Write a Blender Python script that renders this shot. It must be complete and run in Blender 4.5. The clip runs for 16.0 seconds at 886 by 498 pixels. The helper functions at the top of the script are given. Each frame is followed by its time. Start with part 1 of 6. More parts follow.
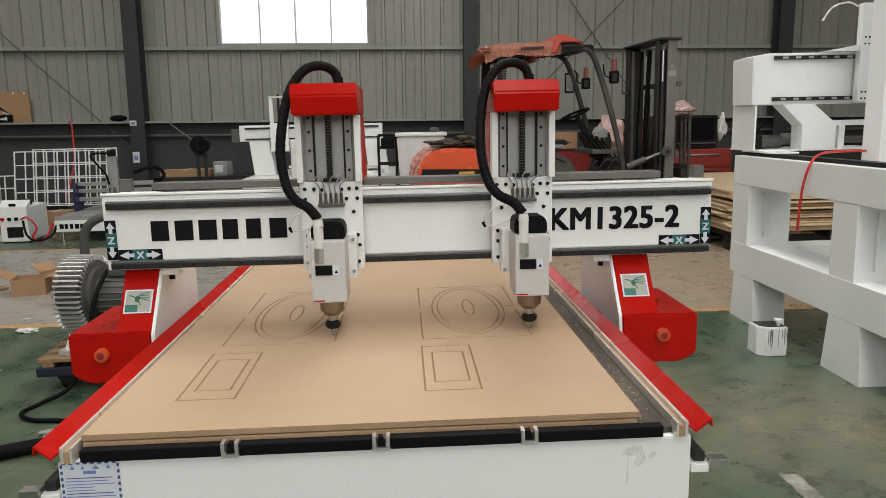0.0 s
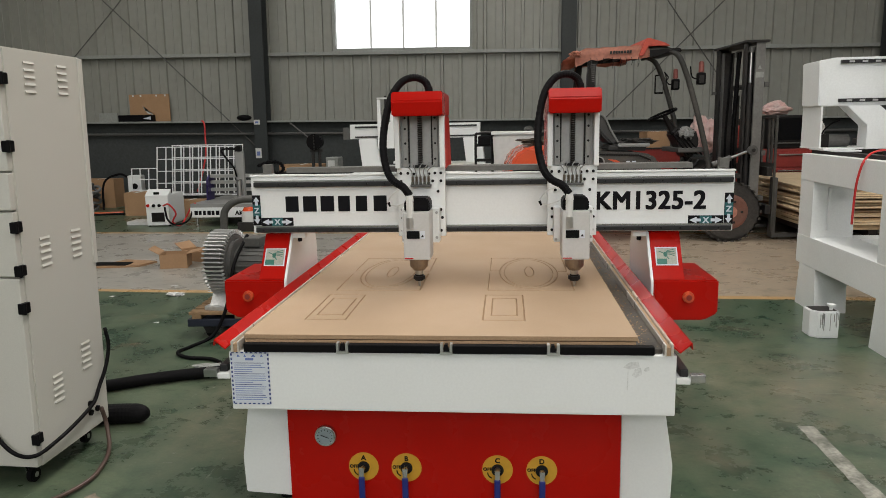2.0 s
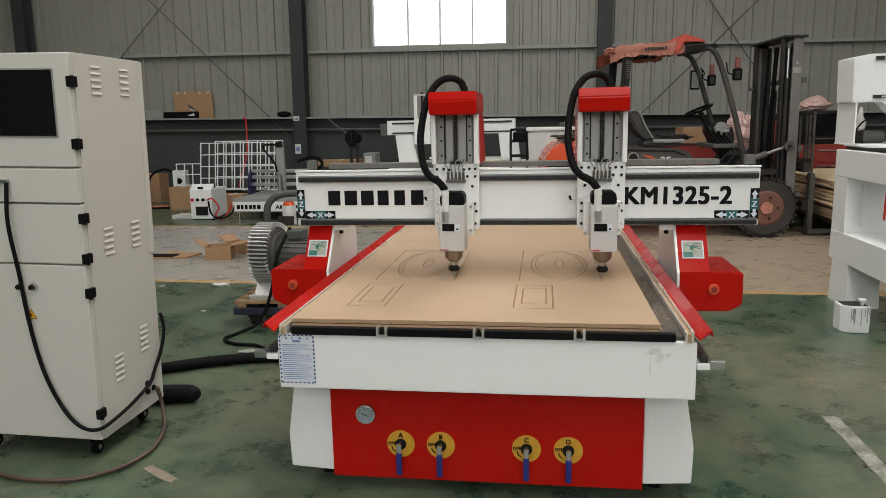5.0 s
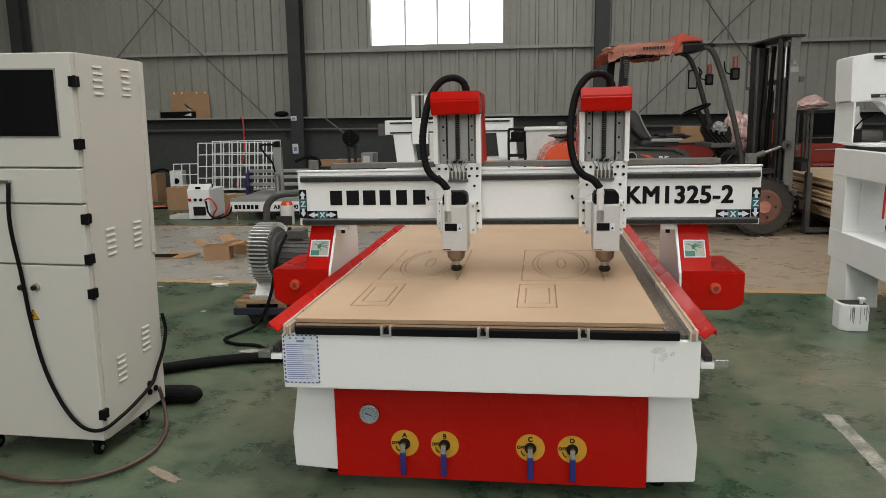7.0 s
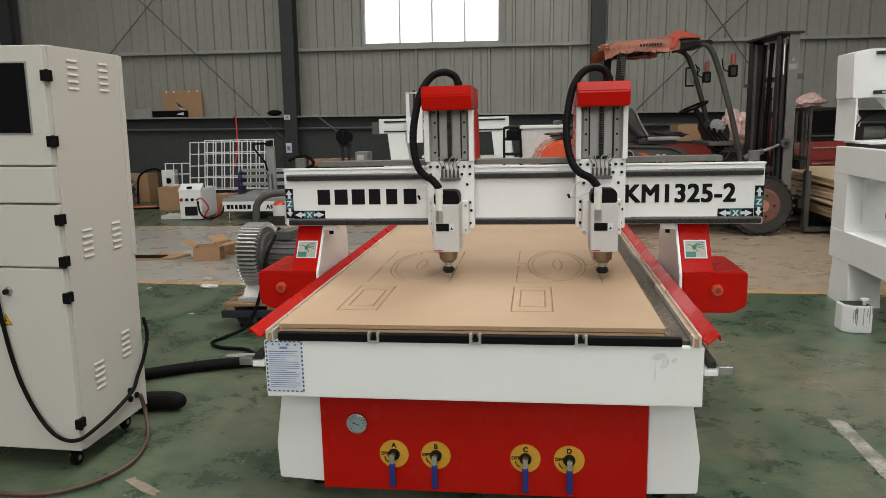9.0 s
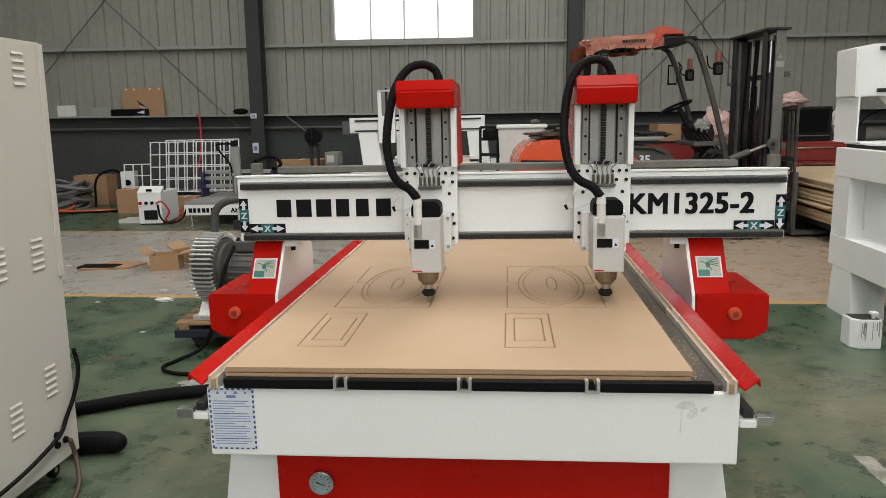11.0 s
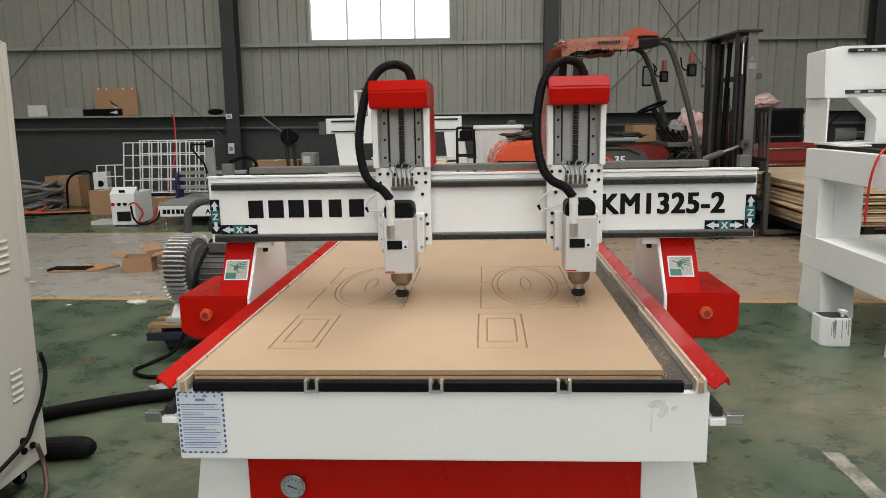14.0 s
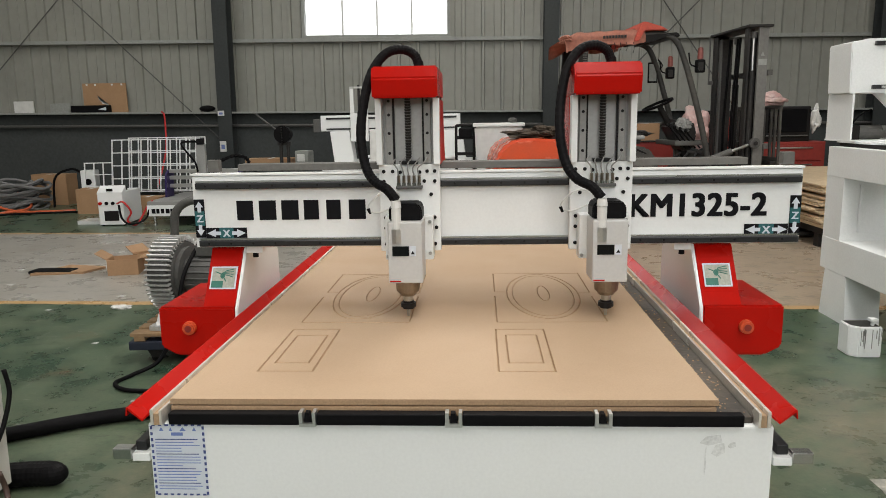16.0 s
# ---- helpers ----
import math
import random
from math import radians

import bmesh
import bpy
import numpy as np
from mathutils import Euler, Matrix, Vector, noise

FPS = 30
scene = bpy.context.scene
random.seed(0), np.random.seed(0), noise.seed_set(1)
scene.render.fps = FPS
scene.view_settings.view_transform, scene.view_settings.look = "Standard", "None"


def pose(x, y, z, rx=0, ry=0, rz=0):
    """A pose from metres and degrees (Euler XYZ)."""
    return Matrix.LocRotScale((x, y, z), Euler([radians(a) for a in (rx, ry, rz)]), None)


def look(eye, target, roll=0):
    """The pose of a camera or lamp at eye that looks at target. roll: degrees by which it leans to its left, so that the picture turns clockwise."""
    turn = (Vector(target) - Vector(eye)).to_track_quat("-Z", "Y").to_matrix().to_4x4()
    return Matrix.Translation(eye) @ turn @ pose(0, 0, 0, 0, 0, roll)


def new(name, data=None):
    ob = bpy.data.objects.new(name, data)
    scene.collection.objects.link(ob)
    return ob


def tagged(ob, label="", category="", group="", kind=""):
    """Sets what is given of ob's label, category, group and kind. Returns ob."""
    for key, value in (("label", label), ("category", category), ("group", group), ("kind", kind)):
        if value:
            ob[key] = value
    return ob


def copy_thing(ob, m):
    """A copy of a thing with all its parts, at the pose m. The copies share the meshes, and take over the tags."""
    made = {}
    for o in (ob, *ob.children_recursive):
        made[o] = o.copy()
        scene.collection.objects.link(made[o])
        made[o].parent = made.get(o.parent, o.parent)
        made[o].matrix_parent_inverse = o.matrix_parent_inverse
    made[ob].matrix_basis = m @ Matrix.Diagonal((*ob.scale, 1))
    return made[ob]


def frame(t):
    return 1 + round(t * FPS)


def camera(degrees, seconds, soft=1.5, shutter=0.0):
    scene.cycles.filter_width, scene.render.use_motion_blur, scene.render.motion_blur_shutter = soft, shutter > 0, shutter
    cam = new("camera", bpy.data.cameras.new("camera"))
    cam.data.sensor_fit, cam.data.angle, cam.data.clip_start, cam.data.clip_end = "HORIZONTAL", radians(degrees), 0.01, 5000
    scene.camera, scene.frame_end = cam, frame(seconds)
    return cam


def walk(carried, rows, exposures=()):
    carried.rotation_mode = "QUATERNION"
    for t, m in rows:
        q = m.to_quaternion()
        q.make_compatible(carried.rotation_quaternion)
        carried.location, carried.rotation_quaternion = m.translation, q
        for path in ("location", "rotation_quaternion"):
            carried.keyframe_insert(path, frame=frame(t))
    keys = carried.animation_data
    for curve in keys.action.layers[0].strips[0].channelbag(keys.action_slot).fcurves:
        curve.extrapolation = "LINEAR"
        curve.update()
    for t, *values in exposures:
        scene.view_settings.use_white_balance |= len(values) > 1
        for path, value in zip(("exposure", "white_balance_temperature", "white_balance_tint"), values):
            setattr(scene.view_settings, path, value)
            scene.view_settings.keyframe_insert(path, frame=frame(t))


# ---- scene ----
cam = camera(63.2, 16.0, soft=0.65)
PATH = [
    (0, (0.067, -1.52, 1.362), (0.171, 0.447, 1.016), -1.2),
    (0.5, (0.05, -1.709, 1.37), (0.145, 0.259, 1.026), -1.2),
    (1, (0.057, -1.884, 1.373), (0.138, 0.084, 1.026), -1.2),
    (1.5, (0.125, -2.031, 1.362), (0.113, -0.061, 1.018), -1.4),
    (2, (0.193, -2.173, 1.358), (0.014, -0.21, 1.016), -1.1),
    (2.5, (0.205, -2.245, 1.353), (-0.035, -0.289, 1.011), -1.1),
    (3, (0.208, -2.315, 1.359), (-0.059, -0.363, 1.016), -1.1),
    (3.5, (0.23, -2.326, 1.368), (-0.045, -0.376, 1.02), -1.2),
    (4, (0.229, -2.328, 1.372), (-0.051, -0.379, 1.02), -1.2),
    (6.5, (0.189, -2.33, 1.369), (-0.078, -0.38, 1.016), -1.3),
    (7, (0.188, -2.335, 1.372), (-0.078, -0.384, 1.018), -1.3),
    (7.5, (0.195, -2.337, 1.375), (-0.069, -0.386, 1.021), -1.3),
    (8, (0.217, -2.343, 1.375), (-0.043, -0.392, 1.02), -1.4),
    (8.2, (0.224, -2.339, 1.366), (-0.037, -0.387, 1.013), -1.4),
    (10.3, (0.11, -1.913, 1.354), (-0.105, 0.042, 0.992), -1.3),
    (10.5, (0.107, -1.884, 1.356), (-0.097, 0.072, 0.994), -1.3),
    (11, (0.117, -1.809, 1.359), (-0.063, 0.151, 0.999), -1.3),
    (11.5, (0.116, -1.794, 1.354), (-0.053, 0.166, 0.996), -1.3),
    (12, (0.125, -1.793, 1.356), (-0.03, 0.169, 1.0), -1.2),
    (12.5, (0.128, -1.795, 1.357), (-0.018, 0.168, 1.0), -1.2),
    (13, (0.132, -1.803, 1.361), (-0.006, 0.16, 1.003), -1.2),
    (13.5, (0.136, -1.805, 1.359), (0.005, 0.159, 1.001), -1.2),
    (14, (0.136, -1.801, 1.357), (0.015, 0.162, 0.998), -1.2),
    (14.5, (0.149, -1.779, 1.359), (0.034, 0.185, 0.999), -1.2),
    (15, (0.179, -1.716, 1.344), (0.07, 0.248, 0.984), -1.1),
    (15.5, (0.145, -1.646, 1.338), (0.038, 0.318, 0.978), -1.0),
    (16, (0.063, -1.53, 1.331), (-0.041, 0.435, 0.97), -1.0),
]
walk(cam, [(t, look(eye, aim, roll)) for t, eye, aim, roll in PATH],
     exposures=[(0, 0.02), (0.5, -0.08), (1.5, -0.08), (3, -0.06), (8, -0.06), (10.5, 0.10), (16, 0.12)])

# ---- world and large lights ----
world = bpy.data.worlds.new("world")
scene.world = world
world.use_nodes = True
sky = world.node_tree.nodes.new("ShaderNodeTexSky")
sky.sky_type, sky.sun_disc = "NISHITA", False
sky.sun_elevation, sky.sun_rotation = radians(48), radians(160)
world.node_tree.links.new(sky.outputs[0], world.node_tree.nodes["Background"].inputs[0])
world.node_tree.nodes["Background"].inputs[1].default_value = 0.12
sun = new("sun", bpy.data.lights.new("sun", "SUN"))
sun.data.energy, sun.data.angle, sun.data.color = 1.0, radians(12), (1, 0.96, 0.9)
sun.matrix_world = pose(0, 0, 20, 42, 0, 160)


# Area lamp for the added fill light from roof and front.
def fill_lamp(name, m, sx, sy, watts, color):
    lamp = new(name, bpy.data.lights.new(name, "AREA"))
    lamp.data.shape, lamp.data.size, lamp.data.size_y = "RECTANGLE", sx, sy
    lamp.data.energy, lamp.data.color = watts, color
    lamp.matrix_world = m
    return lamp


# Unseen roof gaps (x, width, far end), added with fill lamps to light the hall.
ADDED_ROOF_GAPS = [(-6.0, 2.0, 8.5), (1.0, 2.0, 7.5), (7.0, 2.0, 4.5)]
for (cx, wide, end), per_metre in zip(ADDED_ROOF_GAPS, (26, 37, 27)):
    fill_lamp("added_roof_fill", pose(cx, (end - 6.5) / 2, 6.95, 0, 0, 0), wide, end + 6.5, per_metre * (end + 6.5), (1, 0.957, 0.872))
# Added fill lamp behind the camera; no such source is in view.
fill_lamp("added_front_fill", look((0.5, -8.9, 4.7), (0.5, 0, 2.0)), 9.0, 4.0, 340, (1, 0.957, 0.872))


# ---- materials ----
def mat(name, color, rough=0.5, metal=0.0, grain=40.0, amount=0.06, wear=2.0, stain=0.10, bump=0.0, dirt=None, coat=0.0, spread=0.0, spec=0.5):
    m = bpy.data.materials.new(name)
    m.use_nodes = True
    t = m.node_tree
    n, l = t.nodes, t.links
    b = n["Principled BSDF"]
    b.inputs["Roughness"].default_value, b.inputs["Metallic"].default_value = rough, metal
    b.inputs["Coat Weight"].default_value, b.inputs["Specular IOR Level"].default_value = coat, spec
    co = n.new("ShaderNodeTexCoord")
    fine, broad = n.new("ShaderNodeTexNoise"), n.new("ShaderNodeTexNoise")
    fine.inputs["Scale"].default_value, fine.inputs["Detail"].default_value = grain, 4
    broad.inputs["Scale"].default_value, broad.inputs["Detail"].default_value = wear, 5
    for x in (fine, broad):
        l.new(co.outputs["Object"], x.inputs["Vector"])

    def vary(source, low, high):
        r = n.new("ShaderNodeMapRange")
        r.inputs["From Min"].default_value, r.inputs["From Max"].default_value = 0.3, 0.7
        r.inputs["To Min"].default_value, r.inputs["To Max"].default_value = low, high
        l.new(source, r.inputs["Value"])
        return r.outputs[0]

    mix = n.new("ShaderNodeMix")
    mix.data_type = "RGBA"
    mix.inputs["A"].default_value = (*color, 1)
    mix.inputs["B"].default_value = (*(dirt or [c * 0.45 for c in color]), 1)
    l.new(vary(broad.outputs["Fac"], 0.0, stain), mix.inputs["Factor"])
    hsv = n.new("ShaderNodeHueSaturation")
    l.new(mix.outputs["Result"], hsv.inputs["Color"])
    value = vary(fine.outputs["Fac"], 1 - amount, 1 + amount)
    if spread:
        info, add = n.new("ShaderNodeObjectInfo"), n.new("ShaderNodeMath")
        add.operation = "MULTIPLY_ADD"
        add.inputs[1].default_value = spread
        l.new(info.outputs["Random"], add.inputs[0])
        l.new(value, add.inputs[2])
        value = add.outputs[0]
    l.new(value, hsv.inputs["Value"])
    l.new(hsv.outputs[0], b.inputs["Base Color"])
    l.new(vary(broad.outputs["Fac"], max(rough - 0.08, 0.02), min(rough + 0.10, 1)), b.inputs["Roughness"])
    if bump:
        bp = n.new("ShaderNodeBump")
        bp.inputs["Strength"].default_value, bp.inputs["Distance"].default_value = bump, 0.004
        l.new(fine.outputs["Fac"], bp.inputs["Height"])
        l.new(bp.outputs[0], b.inputs["Normal"])
    return m


WHITE = mat("white_paint", (0.80, 0.815, 0.81), 0.38, grain=120, amount=0.02, wear=3, stain=0.07, bump=0.05, dirt=(0.45, 0.42, 0.36))
FRAME_WHITE = mat("frame_white_paint", (0.84, 0.86, 0.86), 0.42, grain=90, amount=0.03, wear=2.5, stain=0.14, bump=0.08, dirt=(0.35, 0.33, 0.3))
CREAM = mat("cabinet_paint", (0.56, 0.545, 0.50), 0.45, grain=200, amount=0.03, wear=2, stain=0.08, bump=0.12, dirt=(0.35, 0.33, 0.28))
RED = mat("red_paint", (0.43, 0.0065, 0.003), 0.28, grain=120, amount=0.03, wear=3, stain=0.12, spec=0.14)
BLACK = mat("black_rubber", (0.005, 0.005, 0.006), 0.5, grain=80, amount=0.2, stain=0.3, bump=0.1, dirt=(0.014, 0.012, 0.011), spec=0.07)
BLACK_PAINT = mat("black_paint", (0.008, 0.008, 0.009), 0.42, grain=80, amount=0.15, stain=0.25, dirt=(0.04, 0.032, 0.025), spec=0.15)
INK = mat("black_vinyl", (0.006, 0.006, 0.008), 0.4, grain=60, amount=0.1, spec=0.15)
STEEL = mat("steel", (0.48, 0.48, 0.47), 0.3, 1.0, grain=90, amount=0.08, stain=0.25, bump=0.08)
ALU = mat("aluminium", (0.62, 0.62, 0.61), 0.38, 0.9, grain=140, amount=0.06, stain=0.2, bump=0.06)
WARM_ALU = mat("brushed_edge_alloy", (0.74, 0.70, 0.64), 0.3, 0.5, grain=140, amount=0.08, stain=0.3)
RAIL_GREY = mat("rail_cover", (0.035, 0.035, 0.037), 0.36, 0.5, grain=60, amount=0.12, stain=0.3)
TRAY_GREY = mat("dusty_tray_metal", (0.12, 0.115, 0.105), 0.5, 0.2, grain=60, amount=0.12, stain=0.4)
GREY_PLASTIC = mat("grey_plastic", (0.27, 0.27, 0.26), 0.5, grain=100, amount=0.06, stain=0.15)
SILVER = mat("satin_silver", (0.36, 0.36, 0.35), 0.42, 0.25, grain=90, amount=0.06, stain=0.15)
LIGHT_GREY = mat("light_grey_casting", (0.54, 0.54, 0.53), 0.4, grain=120, amount=0.03, stain=0.1)
BRONZE = mat("spindle_nose_metal", (0.30, 0.25, 0.20), 0.34, 1.0, grain=70, amount=0.1, stain=0.2)
MDF = mat("mdf", (0.42, 0.295, 0.19), 0.62, grain=260, amount=0.05, wear=2.2, stain=0.22, bump=0.06, dirt=(0.33, 0.225, 0.14))
MDF_EDGE = mat("mdf_edge", (0.42, 0.28, 0.165), 0.75, grain=200, amount=0.14, wear=8, stain=0.4, bump=0.2)
BED_DUST = mat("dusty_bed", (0.028, 0.026, 0.024), 0.45, grain=70, amount=0.3, wear=6, stain=0.45, bump=0.2, dirt=(0.17, 0.13, 0.09))
TEAL = mat("teal_vinyl", (0.015, 0.11, 0.12), 0.4, amount=0.05)
PAPER = mat("printed_paper", (0.64, 0.68, 0.74), 0.6, amount=0.03, stain=0.1)
BLUE_INK = mat("blue_print", (0.05, 0.07, 0.22), 0.6)
GREY_INK = mat("grey_print", (0.16, 0.22, 0.48), 0.6)
STICKER = mat("sticker_field", (0.40, 0.41, 0.35), 0.5, grain=120, amount=0.15, wear=20, stain=0.5, dirt=(0.22, 0.24, 0.20))
GREEN_INK = mat("green_print", (0.03, 0.16, 0.12), 0.5)
YELLOW = mat("yellow_vinyl", (0.62, 0.33, 0.03), 0.4, stain=0.2)
BLUE = mat("blue_grip", (0.012, 0.02, 0.17), 0.4, stain=0.2)
ORANGE = mat("orange_paint", (0.66, 0.085, 0.028), 0.24, grain=60, amount=0.05, wear=4, stain=0.25, dirt=(0.3, 0.1, 0.05))
FADED = mat("faded_red_cover", (0.56, 0.235, 0.165), 0.7, grain=30, amount=0.15, wear=5, stain=0.5, bump=0.3)
DARK = mat("dark_machine_paint", (0.020, 0.020, 0.021), 0.45, grain=50, amount=0.2, wear=4, stain=0.45, bump=0.1, dirt=(0.06, 0.052, 0.045), spec=0.2)
MID = mat("grey_machine_paint", (0.085, 0.085, 0.082), 0.5, grain=60, amount=0.12, wear=4, stain=0.4, dirt=(0.08, 0.07, 0.06))
RUBBER = mat("tyre_rubber", (0.02, 0.019, 0.018), 0.75, grain=50, amount=0.25, stain=0.4, bump=0.3, dirt=(0.11, 0.095, 0.08))
CARD = mat("cardboard", (0.36, 0.215, 0.115), 0.75, grain=60, amount=0.07, wear=5, stain=0.2, bump=0.1, spread=0.12)
PLY = mat("plywood_face", (0.64, 0.50, 0.33), 0.6, grain=40, amount=0.10, wear=4, stain=0.2, spread=0.2)
PALLET = mat("pallet_wood", (0.30, 0.19, 0.10), 0.75, grain=30, amount=0.2, wear=4, stain=0.5, bump=0.3, spread=0.15)
PLASTIC_SHEET = mat("milky_plastic", (0.70, 0.70, 0.68), 0.32, grain=15, amount=0.06, stain=0.2, bump=0.3)
PINK = mat("pink_plastic_wrap", (0.60, 0.36, 0.34), 0.35, grain=25, amount=0.1, wear=9, stain=0.5, bump=0.3, dirt=(0.62, 0.58, 0.56))
HOOD_GREY = mat("hood_grey_paint", (0.050, 0.049, 0.047), 0.5, grain=40, amount=0.12, wear=4, stain=0.5, dirt=(0.12, 0.105, 0.09), spec=0.3)
POST_GREY = mat("post_grey_paint", (0.040, 0.040, 0.039), 0.45, grain=40, amount=0.12, wear=5, stain=0.5, dirt=(0.13, 0.12, 0.105), spec=0.3)
MAST = mat("mast_paint", (0.17, 0.168, 0.16), 0.45, grain=40, amount=0.12, wear=4, stain=0.4, dirt=(0.07, 0.062, 0.055))
CABLE_GREY = mat("cable_grey", (0.16, 0.16, 0.16), 0.55, amount=0.1, spread=0.1)
ORANGE_HOSE = mat("orange_hose", (0.62, 0.13, 0.05), 0.4)
RED_HOSE = mat("red_hose", (0.60, 0.03, 0.03), 0.35)
BROWN_HOSE = mat("brown_hose", (0.085, 0.05, 0.038), 0.5, stain=0.4)
PURPLE = mat("purple_anodised", (0.05, 0.035, 0.13), 0.35, 0.4)
COLUMN = mat("column_paint", (0.046, 0.051, 0.051), 0.5, grain=30, amount=0.1, wear=1.5, stain=0.3, spec=0.2)
GIRT = mat("girt_paint", (0.30, 0.31, 0.29), 0.5, grain=30, amount=0.1, stain=0.3)
CLADDING = mat("cladding_paint", (0.275, 0.275, 0.245), 0.5, grain=8, amount=0.05, wear=0.6, stain=0.22, dirt=(0.15, 0.15, 0.14))
LOWER_WALL = mat("lower_wall_paint", (0.042, 0.048, 0.048), 0.75, grain=25, amount=0.12, wear=0.8, stain=0.5, bump=0.1, dirt=(0.085, 0.088, 0.085), spec=0.3)
ROOF = mat("roof_sheet", (0.35, 0.35, 0.34), 0.6, wear=0.5)
SCREEN = mat("dark_screen", (0.005, 0.005, 0.006), 0.12, amount=0.05, spec=0.3)
VINYL = mat("seat_vinyl", (0.014, 0.014, 0.015), 0.45, stain=0.4, dirt=(0.12, 0.11, 0.1))

FADED_LENS = mat("dusty_red_lens", (0.22, 0.045, 0.035), 0.5, grain=40, amount=0.15, stain=0.5, dirt=(0.20, 0.15, 0.13))
DULL_RED = mat("dull_red_paint", (0.26, 0.022, 0.015), 0.5, grain=40, amount=0.1, wear=3, stain=0.4)
RING = mat("cast_aluminium", (0.60, 0.60, 0.59), 0.42, 0.35, grain=60, amount=0.12, wear=6, stain=0.4, bump=0.15)
SKY_GLOW = bpy.data.materials.new("bright_sky")
SKY_GLOW.use_nodes = True
SKY_GLOW.node_tree.nodes.remove(SKY_GLOW.node_tree.nodes["Principled BSDF"])
glow = SKY_GLOW.node_tree.nodes.new("ShaderNodeEmission")
glow.inputs[0].default_value, glow.inputs[1].default_value = (0.97, 1.0, 1.0, 1), 2.6
SKY_GLOW.node_tree.links.new(glow.outputs[0], SKY_GLOW.node_tree.nodes["Material Output"].inputs[0])

GLASS = bpy.data.materials.new("clear_glass")
GLASS.use_nodes = True
g = GLASS.node_tree.nodes["Principled BSDF"]
g.inputs["Transmission Weight"].default_value, g.inputs["Roughness"].default_value, g.inputs["IOR"].default_value = 1.0, 0.02, 1.45


def floor_material():
    """Worn green floor paint, a bare grey aisle between two yellow lines, scuffs and drips."""
    m = bpy.data.materials.new("painted_floor")
    m.use_nodes = True
    t = m.node_tree
    n, l = t.nodes, t.links
    b = n["Principled BSDF"]
    co, xyz = n.new("ShaderNodeTexCoord"), n.new("ShaderNodeSeparateXYZ")
    l.new(co.outputs["Object"], xyz.inputs[0])

    def math(op, a, c, d=None):
        x = n.new("ShaderNodeMath")
        x.operation = op
        for k, v in enumerate((a, c, d)):
            if v is None:
                continue
            if isinstance(v, (int, float)):
                x.inputs[k].default_value = v
            else:
                l.new(v, x.inputs[k])
        return x.outputs[0]

    def noise_of(scale, detail=5, rough=0.6, stretch=None):
        x = n.new("ShaderNodeTexNoise")
        x.inputs["Scale"].default_value, x.inputs["Detail"].default_value, x.inputs["Roughness"].default_value = scale, detail, rough
        if stretch:
            mp = n.new("ShaderNodeMapping")
            mp.inputs["Rotation"].default_value, mp.inputs["Scale"].default_value = (0, 0, stretch[3]), stretch[:3]
            l.new(co.outputs["Object"], mp.inputs[0])
            l.new(mp.outputs[0], x.inputs["Vector"])
        else:
            l.new(co.outputs["Object"], x.inputs["Vector"])
        return x.outputs["Fac"]

    def ramp(v, a, c):
        r = n.new("ShaderNodeMapRange")
        r.interpolation_type = "SMOOTHSTEP"
        r.inputs["From Min"].default_value, r.inputs["From Max"].default_value = a, c
        l.new(v, r.inputs["Value"])
        return r.outputs[0]

    def mix(f, a, c):
        x = n.new("ShaderNodeMix")
        x.data_type = "RGBA"
        for k, v in (("Factor", f), ("A", a), ("B", c)):
            if isinstance(v, tuple):
                x.inputs[k].default_value = (*v, 1)
            elif isinstance(v, float):
                x.inputs[k].default_value = v
            else:
                l.new(v, x.inputs[k])
        return x.outputs["Result"]

    across = math("MULTIPLY_ADD", xyz.outputs["X"], 0.040, xyz.outputs["Y"])
    wob = noise_of(3.0)
    along = math("MULTIPLY_ADD", wob, 0.05, across)
    broad, patch, fine, streak = noise_of(0.55, 6, 0.65), noise_of(2.6, 10, 0.74), noise_of(55, 3), noise_of(2.2, 7, 0.75, (1, 5, 1, 0.6))
    tex = noise_of(9.0, 8, 0.75)
    scr, scr2 = noise_of(2.4, 8, 0.8, (1.0, 12, 1, -0.75)), noise_of(2.1, 8, 0.8, (9, 1.0, 1, -0.35))
    green = mix(ramp(patch, 0.37, 0.64), (0.016, 0.048, 0.028), (0.098, 0.138, 0.086))
    east = ramp(xyz.outputs["X"], -0.9, 1.3)
    lane = math("MULTIPLY", ramp(xyz.outputs["X"], -1.75, -1.15), math("SUBTRACT", 1.0, ramp(xyz.outputs["X"], -0.95, -0.45)))
    lane = math("MULTIPLY", lane, ramp(xyz.outputs["Y"], 0.15, 0.9))
    worn = math("MULTIPLY", ramp(broad, 0.36, 0.62), math("MULTIPLY_ADD", east, 0.70, 0.22))
    worn = math("MAXIMUM", worn, math("MULTIPLY", lane, math("MULTIPLY_ADD", ramp(patch, 0.3, 0.6), 0.4, 0.25)))
    green = mix(math("MULTIPLY", worn, math("MULTIPLY_ADD", ramp(tex, 0.35, 0.65), 0.55, 0.5)), green, (0.225, 0.203, 0.140))
    grey = mix(ramp(broad, 0.35, 0.65), (0.38, 0.362, 0.328), (0.28, 0.263, 0.23))
    in_aisle = math("MULTIPLY", math("GREATER_THAN", along, 3.52), math("LESS_THAN", along, 6.78))
    base = mix(in_aisle, green, grey)
    brown = math("MULTIPLY", in_aisle, ramp(xyz.outputs["X"], 0.3, 1.6))
    base = mix(brown, base, mix(ramp(tex, 0.3, 0.7), (0.37, 0.295, 0.215), (0.44, 0.36, 0.275)))
    base = mix(math("MULTIPLY", ramp(streak, 0.58, 0.74), 0.28), base, (0.30, 0.295, 0.25))
